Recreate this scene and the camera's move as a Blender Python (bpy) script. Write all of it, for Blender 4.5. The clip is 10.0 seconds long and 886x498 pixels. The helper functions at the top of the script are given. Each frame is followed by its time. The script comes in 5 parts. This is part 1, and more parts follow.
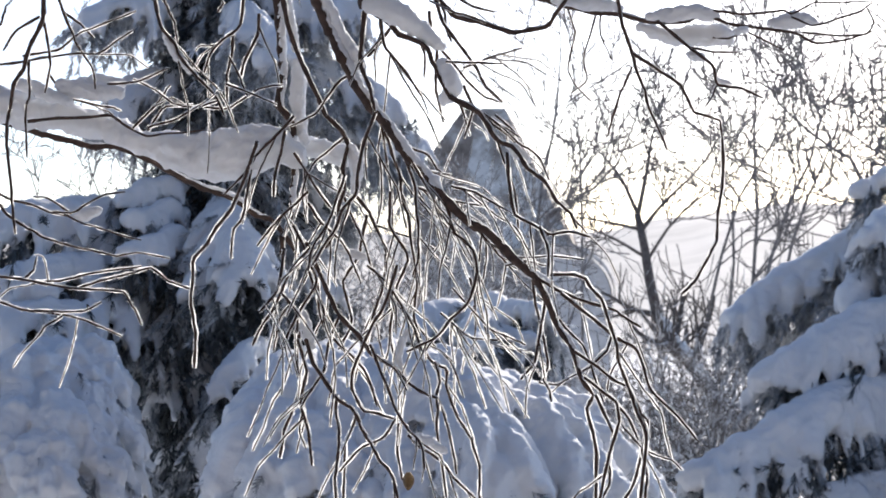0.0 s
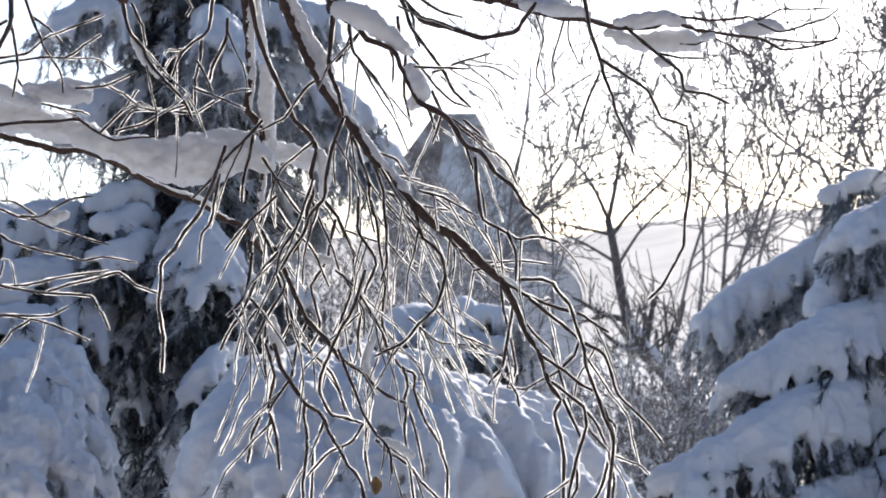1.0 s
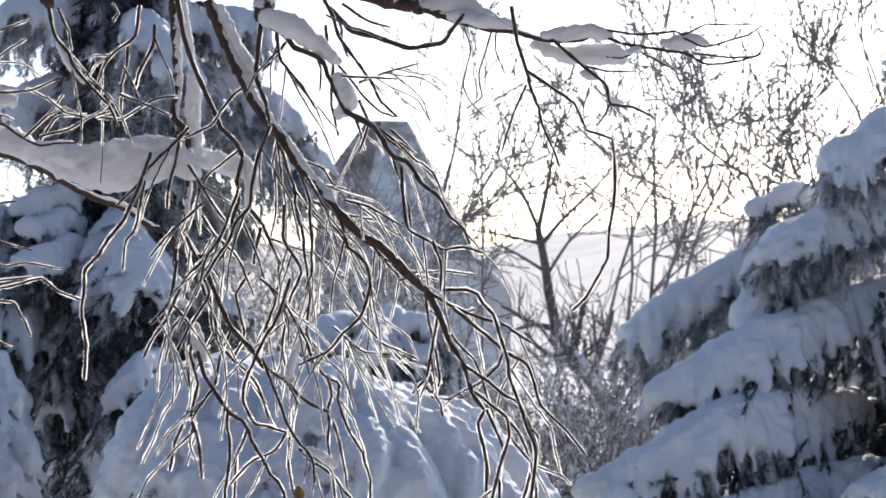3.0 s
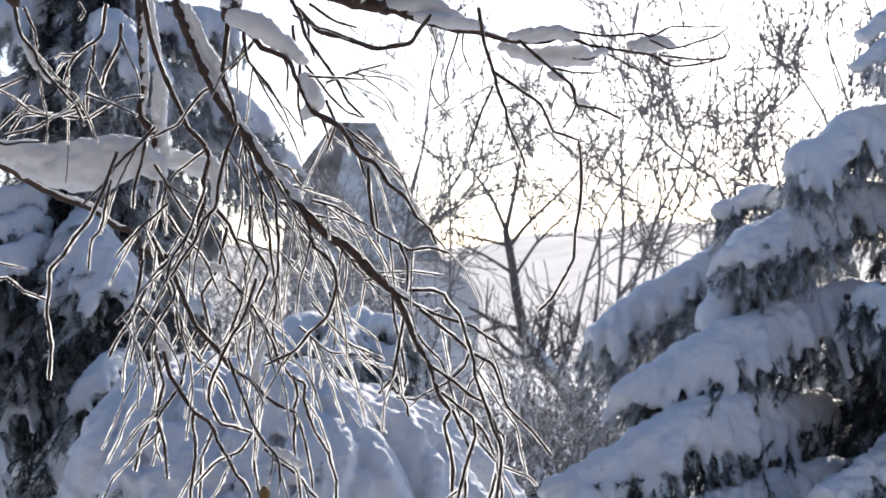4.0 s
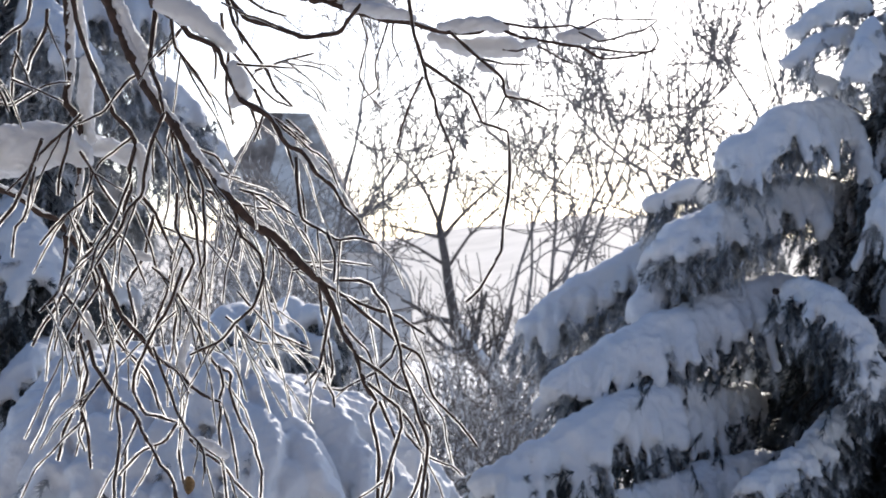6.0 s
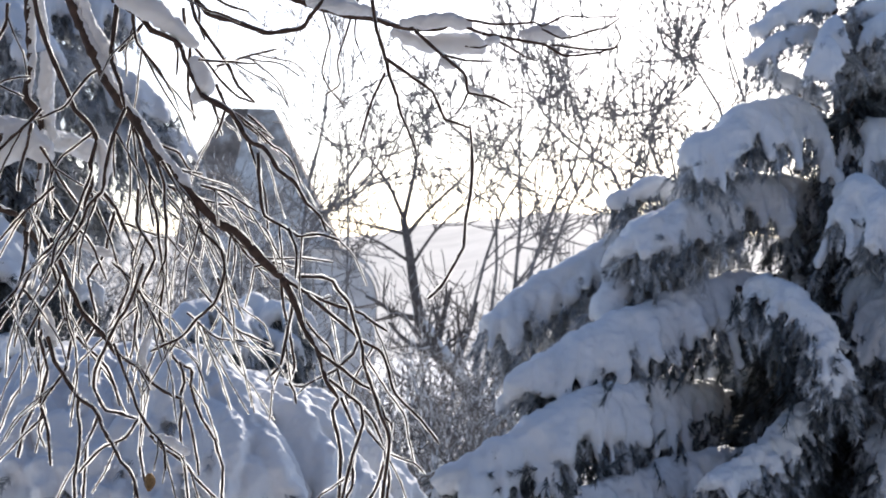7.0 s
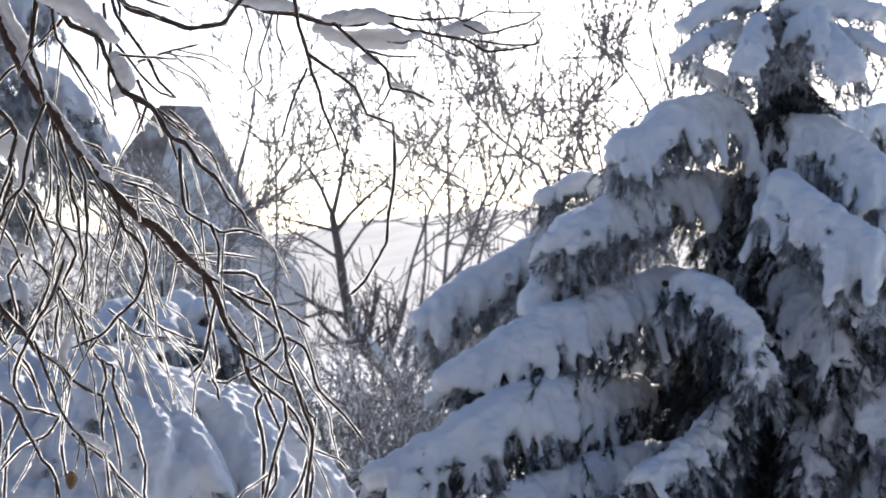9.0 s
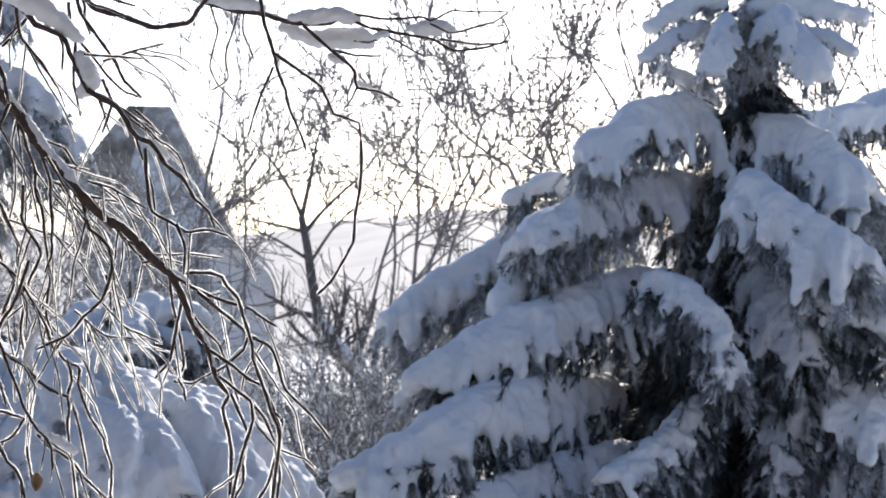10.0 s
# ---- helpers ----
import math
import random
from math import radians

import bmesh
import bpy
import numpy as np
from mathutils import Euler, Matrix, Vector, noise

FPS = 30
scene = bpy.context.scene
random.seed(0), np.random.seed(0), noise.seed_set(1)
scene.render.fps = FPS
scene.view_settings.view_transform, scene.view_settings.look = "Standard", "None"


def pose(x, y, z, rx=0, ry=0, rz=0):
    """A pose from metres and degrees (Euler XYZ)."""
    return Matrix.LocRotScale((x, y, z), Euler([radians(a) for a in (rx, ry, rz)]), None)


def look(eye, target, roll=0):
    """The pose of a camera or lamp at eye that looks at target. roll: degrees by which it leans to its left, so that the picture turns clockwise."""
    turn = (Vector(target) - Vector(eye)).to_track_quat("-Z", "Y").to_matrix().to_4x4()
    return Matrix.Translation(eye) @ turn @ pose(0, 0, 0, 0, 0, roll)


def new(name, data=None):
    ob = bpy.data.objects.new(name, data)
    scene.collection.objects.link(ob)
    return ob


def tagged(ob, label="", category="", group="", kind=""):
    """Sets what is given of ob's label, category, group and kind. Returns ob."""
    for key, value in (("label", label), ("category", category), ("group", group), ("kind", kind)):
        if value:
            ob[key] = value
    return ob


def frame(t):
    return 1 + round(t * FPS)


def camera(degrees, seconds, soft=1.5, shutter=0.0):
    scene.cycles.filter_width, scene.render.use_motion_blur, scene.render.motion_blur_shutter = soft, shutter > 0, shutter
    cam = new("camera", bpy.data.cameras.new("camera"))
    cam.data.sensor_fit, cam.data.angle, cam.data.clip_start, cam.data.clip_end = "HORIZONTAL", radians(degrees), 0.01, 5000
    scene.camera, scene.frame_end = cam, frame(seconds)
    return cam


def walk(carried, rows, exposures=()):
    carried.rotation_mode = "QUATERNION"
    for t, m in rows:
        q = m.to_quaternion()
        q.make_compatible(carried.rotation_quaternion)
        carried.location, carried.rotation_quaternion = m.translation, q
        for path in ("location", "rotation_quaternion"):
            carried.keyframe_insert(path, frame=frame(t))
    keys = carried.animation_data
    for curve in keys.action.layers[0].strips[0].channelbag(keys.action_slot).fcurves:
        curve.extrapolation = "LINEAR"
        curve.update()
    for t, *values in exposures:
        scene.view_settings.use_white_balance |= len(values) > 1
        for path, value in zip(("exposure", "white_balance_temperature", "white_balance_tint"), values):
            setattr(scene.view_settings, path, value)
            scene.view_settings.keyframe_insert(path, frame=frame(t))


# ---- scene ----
cam = camera(28.57, 10.0, soft=1.7)
# focused on the hanging twigs; what lies beyond is a little soft
cam.data.dof.use_dof, cam.data.dof.focus_distance, cam.data.dof.aperture_fstop = True, 2.0, 26.0
# seconds, place in metres, then degrees to the right, up, and lean
ROWS = [
    (0.0, 0.0000, 0.0000, 1.7000, -6.014, 1.400, -0.000),
    (0.5, 0.0026, -0.0013, 1.7007, -5.487, 1.473, 0.094),
    (1.0, 0.0036, -0.0025, 1.6997, -5.059, 1.564, 0.053),
    (1.5, 0.0043, -0.0015, 1.7005, -4.562, 1.622, 0.156),
    (2.0, 0.0061, -0.0016, 1.7018, -4.065, 1.695, 0.321),
    (2.5, 0.0084, -0.0041, 1.7028, -3.393, 1.762, 0.467),
    (4.0, 0.0112, -0.0072, 1.7011, -1.710, 1.887, 0.723),
    (4.5, 0.0130, -0.0094, 1.7012, -1.166, 1.841, 0.729),
    (5.0, 0.0154, -0.0106, 1.7000, -0.612, 1.786, 0.883),
    (5.5, 0.0162, -0.0065, 1.6996, -0.053, 1.714, 0.969),
    (7.0, 0.0206, -0.0018, 1.6998, 1.647, 1.571, 1.218),
    (7.5, 0.0215, -0.0032, 1.6999, 2.310, 1.518, 1.036),
    (8.0, 0.0232, -0.0045, 1.6998, 2.912, 1.530, 1.108),
    (8.5, 0.0247, -0.0068, 1.6986, 3.404, 1.528, 1.019),
    (9.0, 0.0282, -0.0048, 1.6983, 3.965, 1.502, 0.920),
    (9.5, 0.0303, -0.0015, 1.6977, 4.482, 1.506, 0.867),
    (10.0, 0.0313, -0.0023, 1.6971, 4.966, 1.535, 0.746),
]


def eye_pose(x, y, z, right, up, lean):
    a, b = radians(right), radians(up)
    ahead = (math.sin(a) * math.cos(b), math.cos(a) * math.cos(b), math.sin(b))
    return look((x, y, z), (x + 10 * ahead[0], y + 10 * ahead[1], z + 10 * ahead[2]), lean)


walk(cam, [(t, eye_pose(*row)) for t, *row in ROWS], exposures=[(0.0, 0.40, 6350, 13), (10.0, 0.40, 6350, 13)])

# ---- light: low winter sun ahead of the camera, hazy bright sky ----
SUN_UP, SUN_RIGHT = 24.0, 14.0
world = bpy.data.worlds.new("winter_sky")
scene.world = world
world.use_nodes = True
wt = world.node_tree
sky = wt.nodes.new("ShaderNodeTexSky")
sky.sky_type = "NISHITA"
sky.sun_disc = False
sky.sun_elevation = radians(SUN_UP)
sky.sun_rotation = radians(SUN_RIGHT)
sky.air_density, sky.dust_density, sky.ozone_density = 0.75, 0.85, 1.8
wt.links.new(sky.outputs["Color"], wt.nodes["Background"].inputs["Color"])
wt.nodes["Background"].inputs["Strength"].default_value = 0.15

sun_data = bpy.data.lights.new("sun", "SUN")
sun_data.energy, sun_data.angle, sun_data.color = 4.2, radians(0.6), (1.0, 0.92, 0.81)
sun = new("sun", sun_data)
a, b = radians(SUN_RIGHT), radians(SUN_UP)
sun.matrix_world = look((20 * math.sin(a) * math.cos(b), 20 * math.cos(a) * math.cos(b), 20 * math.sin(b)), (0, 0, 0))


# ---- materials ----
def material(name):
    m = bpy.data.materials.new(name)
    m.use_nodes = True
    nt = m.node_tree
    return m, nt, nt.nodes["Principled BSDF"]


def ramp(nt, source, stops):
    r = nt.nodes.new("ShaderNodeValToRGB")
    el = r.color_ramp.elements
    while len(el) < len(stops):
        el.new(0.5)
    for e, (p, c) in zip(el, stops):
        e.position, e.color = p, (*c, 1) if len(c) == 3 else c
    nt.links.new(source, r.inputs[0])
    return r.outputs[0]


def grain(nt, scale, detail=4.0, rough=0.55):
    tc = nt.nodes.new("ShaderNodeNewGeometry")
    n = nt.nodes.new("ShaderNodeTexNoise")
    n.inputs["Scale"].default_value, n.inputs["Detail"].default_value, n.inputs["Roughness"].default_value = scale, detail, rough
    nt.links.new(tc.outputs["Position"], n.inputs["Vector"])
    return n.outputs["Fac"]


def bump(nt, bsdf, height, strength, distance):
    b = nt.nodes.new("ShaderNodeBump")
    b.inputs["Strength"].default_value, b.inputs["Distance"].default_value = strength, distance
    nt.links.new(height, b.inputs["Height"])
    nt.links.new(b.outputs[0], bsdf.inputs["Normal"])


def snow_material(name, fine, coarse, translucent=0.0):
    m, nt, p = material(name)
    nt.links.new(ramp(nt, grain(nt, coarse), [(0.3, (0.80, 0.82, 0.84)), (0.7, (0.88, 0.88, 0.88))]), p.inputs["Base Color"])
    p.inputs["Roughness"].default_value = 0.65
    p.inputs["Specular IOR Level"].default_value = 0.25
    bump(nt, p, grain(nt, fine, 6.0, 0.7), 0.75, 0.35 / fine)
    if translucent:
        out = nt.nodes["Material Output"]
        t = nt.nodes.new("ShaderNodeBsdfTranslucent")
        t.inputs["Color"].default_value = (0.96, 0.95, 0.92, 1)
        mix = nt.nodes.new("ShaderNodeMixShader")
        mix.inputs[0].default_value = translucent
        nt.links.new(p.outputs[0], mix.inputs[1])
        nt.links.new(t.outputs[0], mix.inputs[2])
        nt.links.new(mix.outputs[0], out.inputs["Surface"])
    return m


SNOW = snow_material("snow", 95.0, 6.0, 0.09)
SNOW_NEAR = snow_material("snow_near", 350.0, 30.0, 0.12)
SNOW_GROUND = snow_material("snow_ground", 20.0, 1.0)
FROST = snow_material("hoarfrost", 1500.0, 200.0, 0.85)


def bark_material(name, dark, light, scale, frost=0.0, depth=0.002):
    m, nt, p = material(name)
    stops = [(0.3, dark), (0.65, light)]
    if frost:
        stops += [(0.98 - 0.4 * frost, light), (min(1.0, 1.02 - 0.3 * frost), (0.75, 0.77, 0.8))]
    nt.links.new(ramp(nt, grain(nt, scale, 6.0, 0.65), stops), p.inputs["Base Color"])
    p.inputs["Roughness"].default_value = 0.85
    bump(nt, p, grain(nt, scale * 2.5, 5.0), 0.7, depth)
    return m


BARK = bark_material("bark_twig", (0.022, 0.013, 0.010), (0.09, 0.055, 0.040), 90.0, 0.35, 0.001)
BARK_TRUNK = bark_material("bark_trunk", (0.02, 0.014, 0.01), (0.08, 0.055, 0.04), 25.0, 0.0, 0.006)


def frosted_bark(name, dark, light, scale, cover):
    """Bark under hoarfrost that lets the low sun glow through; cover: how much of it is frost."""
    m, nt, p = material(name)
    f = grain(nt, scale, 7.0, 0.7)
    nt.links.new(ramp(nt, grain(nt, scale * 3), [(0.3, dark), (0.7, light)]), p.inputs["Base Color"])
    p.inputs["Roughness"].default_value = 0.9
    d = nt.nodes.new("ShaderNodeBsdfDiffuse")
    d.inputs["Color"].default_value = (0.86, 0.87, 0.88, 1)
    tr = nt.nodes.new("ShaderNodeBsdfTranslucent")
    tr.inputs["Color"].default_value = (0.86, 0.87, 0.88, 1)
    white = nt.nodes.new("ShaderNodeMixShader")
    white.inputs[0].default_value = 0.6
    nt.links.new(d.outputs[0], white.inputs[1])
    nt.links.new(tr.outputs[0], white.inputs[2])
    mix = nt.nodes.new("ShaderNodeMixShader")
    nt.links.new(ramp(nt, f, [(0.62 - 0.5 * cover, (0, 0, 0)), (0.72 - 0.4 * cover, (1, 1, 1))]), mix.inputs[0])
    nt.links.new(p.outputs[0], mix.inputs[1])
    nt.links.new(white.outputs[0], mix.inputs[2])
    nt.links.new(mix.outputs[0], nt.nodes["Material Output"].inputs["Surface"])
    return m


BARK_FAR = frosted_bark("bark_far", (0.11, 0.098, 0.092), (0.30, 0.28, 0.27), 7.0, -0.45)
BARK_BUSH = frosted_bark("bark_bush", (0.08, 0.065, 0.055), (0.22, 0.19, 0.17), 7.0, 0.31)
BARK_DARK = frosted_bark("bark_dark", (0.06, 0.05, 0.047), (0.17, 0.15, 0.14), 5.0, -0.2)


def needle_material(name, dark, light, frost, edge):
    m, nt, p = material(name)
    nt.links.new(ramp(nt, grain(nt, 9.0, 8.0, 0.75), [(0.28, dark), (edge - 0.06, light), (edge, light), (edge + 0.16, frost)]), p.inputs["Base Color"])
    p.inputs["Roughness"].default_value = 0.6
    return m


NEEDLES = needle_material("spruce_needles", (0.022, 0.027, 0.030), (0.065, 0.078, 0.084), (0.46, 0.49, 0.53), 0.57)
NEEDLES_FROSTED = needle_material("frosted_needles", (0.09, 0.10, 0.105), (0.26, 0.28, 0.30), (0.78, 0.80, 0.82), 0.45)


# ---- building helpers ----
def link_mesh(name, verts, faces, mat, parent=None, label="", smooth=True):
    me = bpy.data.meshes.new(name)
    me.from_pydata([tuple(v) for v in verts], [], faces)
    if smooth:
        me.polygons.foreach_set("use_smooth", [True] * len(me.polygons))
    me.materials.append(mat)
    ob = new(name, me)
    if parent:
        ob.parent = parent
    if label:
        tagged(ob, label)
    return ob


def spline(pts, n):
    """Smooth line through a few control points: n + 1 places."""
    p = np.array(pts, float)
    p = np.vstack([2 * p[0] - p[1], p, 2 * p[-1] - p[-2]])
    k = len(p) - 3
    out = []
    for s in np.linspace(0, k - 1e-6, n + 1):
        i, u = int(s), s - int(s)
        a, b, c, e = p[i], p[i + 1], p[i + 2], p[i + 3]
        out.append(0.5 * (2 * b + (c - a) * u + (2 * a - 5 * b + 4 * c - e) * u * u + (3 * b - a - 3 * c + e) * u ** 3))
    return np.array(out)


def tube(line, radii, sides=6, rough=0.0, rng=None):
    """Verts and faces of a closed round tube along a line."""
    line = np.asarray(line, float)
    n = len(line)
    tan = np.gradient(line, axis=0)
    tan /= np.linalg.norm(tan, axis=1)[:, None] + 1e-12
    ref = np.array([0.31, 0.9, 0.3]) if abs(tan[0] @ np.array([0.31, 0.9, 0.3])) < 0.85 else np.array([1.0, 0, 0])
    verts = []
    for i in range(n):
        u = np.cross(tan[i], ref)
        u /= np.linalg.norm(u) + 1e-12
        v = np.cross(u, tan[i])
        ref = v
        ang = np.arange(sides) * 2 * math.pi / sides
        r = radii[i] * (1 + (rng.uniform(-rough, rough, sides) if rough else 0))
        verts.append(line[i] + (np.cos(ang) * r)[:, None] * u + (np.sin(ang) * r)[:, None] * v)
    verts = np.vstack(verts)
    faces = []
    for i in range(n - 1):
        for j in range(sides):
            a, b = i * sides + j, i * sides + (j + 1) % sides
            faces.append((a, b, b + sides, a + sides))
    faces.append(tuple(range(sides - 1, -1, -1)))
    faces.append(tuple(range((n - 1) * sides, n * sides)))
    return verts, faces


def join(pieces):
    verts, faces, k = [], [], 0
    for v, f in pieces:
        verts.append(v)
        faces += [tuple(i + k for i in g) for g in f]
        k += len(v)
    return np.vstack(verts), faces


def lump(line, radii, sides=10):
    """A fat tube with round ends, a lump of snow."""
    line, radii = np.asarray(line, float), np.asarray(radii, float)
    d0, d1 = line[0] - line[1], line[-1] - line[-2]
    d0, d1 = d0 / np.linalg.norm(d0), d1 / np.linalg.norm(d1)
    caps0 = [(line[0] + d0 * radii[0] * math.sin(q), radii[0] * math.cos(q)) for q in (1.45, 1.0, 0.5)]
    caps1 = [(line[-1] + d1 * radii[-1] * math.sin(q), radii[-1] * math.cos(q)) for q in (0.5, 1.0, 1.45)]
    ln = np.array([c[0] for c in caps0] + list(line) + [c[0] for c in caps1])
    rr = np.array([c[1] for c in caps0] + list(radii) + [c[1] for c in caps1])
    return tube(ln, rr, sides)


def snow_mesh(name, lumps, voxel, mat, parent, label="", smooth=6, lumpy=0.0, lump_size=0.1):
    """Lumps melted into one smooth body of snow."""
    v, f = join(lumps)
    ob = link_mesh(name, v, f, mat, parent, label)
    rm = ob.modifiers.new("melt", "REMESH")
    rm.mode, rm.voxel_size, rm.use_smooth_shade = "VOXEL", voxel, True
    sm = ob.modifiers.new("soften", "SMOOTH")
    sm.factor, sm.iterations = 0.5, smooth
    if lumpy:
        key = "lumps_%03d" % int(lump_size * 1000)
        tex = bpy.data.textures.get(key) or bpy.data.textures.new(key, "CLOUDS")
        tex.noise_scale, tex.noise_depth = lump_size, 2
        dm = ob.modifiers.new("uneven", "DISPLACE")
        dm.texture, dm.texture_coords, dm.strength, dm.mid_level = tex, "GLOBAL", lumpy, 0.5
        key = "grains_%03d" % int(lump_size * 1000)
        tex = bpy.data.textures.get(key) or bpy.data.textures.new(key, "CLOUDS")
        tex.noise_scale, tex.noise_depth = lump_size * 0.28, 2
        dm = ob.modifiers.new("crumbled", "DISPLACE")
        dm.texture, dm.texture_coords, dm.strength, dm.mid_level = tex, "GLOBAL", lumpy * 0.4, 0.5
    return ob


# ---- ground: one snow-covered sheet that falls away from the camera ----
def ground_height(x, y):
    r = math.hypot(x, y)
    h = -0.06 * max(0.0, y - 1.0) if y < 60 else -3.54 - 0.004 * (y - 60)
    h += 0.25 * noise.noise((x * 0.15, y * 0.15, 3.0)) + 0.06 * noise.noise((x * 0.9, y * 0.9, 7.0))
    return h + (noise.noise((x * 0.01, y * 0.01, 1.0)) * 2.0 if r > 80 else 0)


rings = [0.0] + [0.6 * 1.12 ** k for k in range(80)]
gv, gf = [(0, 0, ground_height(0, 0))], []
SEG = 96
for k, r in enumerate(rings[1:]):
    for j in range(SEG):
        x, y = r * math.sin(2 * math.pi * j / SEG), r * math.cos(2 * math.pi * j / SEG)
        gv.append((x, y, ground_height(x, y)))
for j in range(SEG):
    gf.append((0, 1 + (j + 1) % SEG, 1 + j))
for k in range(len(rings) - 2):
    for j in range(SEG):
        q, w = 1 + k * SEG + j, 1 + k * SEG + (j + 1) % SEG
        gf.append((q, w, w + SEG, q + SEG))
tagged(link_mesh("ground", gv, gf, SNOW_GROUND), "snow-covered ground that slopes gently away", "ground", kind="structure")


# ---- plain dark wall added behind the viewpoint, unseen, to block low sky light ----
blocker_mat, pnt, pp = material("dark_blocker")
pnt.links.new(ramp(pnt, grain(pnt, 3.0, 7.0), [(0.3, (0.05, 0.04, 0.035)), (0.7, (0.09, 0.075, 0.065))]), pp.inputs["Base Color"])
pp.inputs["Roughness"].default_value = 0.9
wv = [(x, y, z) for x in (-9.0, 9.0) for y in (-3.4, -3.0) for z in (-0.4, 6.5)]
wf = [(0, 1, 3, 2), (4, 6, 7, 5), (0, 4, 5, 1), (2, 3, 7, 6), (0, 2, 6, 4), (1, 5, 7, 3)]
tagged(link_mesh("light_blocking_wall", wv, wf, blocker_mat, smooth=False), "plain dark wall added out of view to block low sky light", "wall", kind="structure")

# ---- far hill ridges, their haze painted as pale colour and emission ----
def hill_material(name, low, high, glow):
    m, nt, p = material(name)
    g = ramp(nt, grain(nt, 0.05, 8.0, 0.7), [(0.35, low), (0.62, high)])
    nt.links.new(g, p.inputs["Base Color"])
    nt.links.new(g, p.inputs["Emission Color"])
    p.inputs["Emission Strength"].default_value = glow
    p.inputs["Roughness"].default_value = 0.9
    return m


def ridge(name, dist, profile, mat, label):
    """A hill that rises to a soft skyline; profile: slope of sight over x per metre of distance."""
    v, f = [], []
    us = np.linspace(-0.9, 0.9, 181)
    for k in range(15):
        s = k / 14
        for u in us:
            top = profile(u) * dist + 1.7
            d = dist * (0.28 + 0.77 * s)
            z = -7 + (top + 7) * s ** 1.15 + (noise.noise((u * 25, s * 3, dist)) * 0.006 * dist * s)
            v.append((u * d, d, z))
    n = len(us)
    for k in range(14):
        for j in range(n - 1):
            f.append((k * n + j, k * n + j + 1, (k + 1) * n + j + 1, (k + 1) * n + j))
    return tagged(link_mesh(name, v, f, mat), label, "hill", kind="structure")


# the hill emits a little of its own pale tint in place of haze
HILL = hill_material("hill_haze_glow", (0.42, 0.40, 0.37), (0.52, 0.495, 0.46), 0.32)
ridge("backdrop", 420.0, lambda u: 0.034 + 0.016 * math.exp(-((u - 0.13) / 0.12) ** 2) + 0.004 * math.sin(u * 22), HILL, "far snowy hillside, winter haze painted in as a pale glow")


# ---- spruces ----
def needle_spray(rng, start, way, length, dens=1.0, big=1.0):
    """One hanging twig of needles: a stem with thin blades all round."""
    way = way / np.linalg.norm(way)
    n = max(6, int(length * 620 * dens))
    t = rng.uniform(0.0, 1.0, n)
    side = rng.normal(size=(n, 3))
    side -= (side @ way)[:, None] * way
    side /= np.linalg.norm(side, axis=1)[:, None] + 1e-9
    sag = np.array([0, 0, -1.0])
    root = start + way * (t * length)[:, None] + sag * (0.12 * length * t ** 2)[:, None]
    ln = rng.uniform(0.020, 0.034, n)[:, None] * big
    tip = root + (side * 0.8 + way * 0.75 + sag * 0.2) * ln
    across = np.cross(side, way) * 0.0028 * big
    v = np.empty((3 * n, 3))
    v[0::3], v[1::3], v[2::3] = root - across, root + across, tip
    f = np.arange(3 * n).reshape(n, 3)
    return v, f


def needles_mesh(name, sprays, parent, mat=None):
    v = np.vstack([s[0] for s in sprays])
    k, f = 0, []
    for s in sprays:
        f.append(s[1] + k)
        k += len(s[0])
    f = np.vstack(f)
    me = bpy.data.meshes.new(name)
    me.vertices.add(len(v))
    me.vertices.foreach_set("co", v.ravel())
    me.loops.add(f.size)
    me.loops.foreach_set("vertex_index", f.ravel().astype(np.int32))
    me.polygons.add(len(f))
    me.polygons.foreach_set("loop_start", np.arange(0, f.size, 3, dtype=np.int32))
    me.update(calc_edges=True)
    me.materials.append(mat or NEEDLES)
    ob = tagged(new(name, me), kind="stuff")
    ob.parent = parent
    return ob


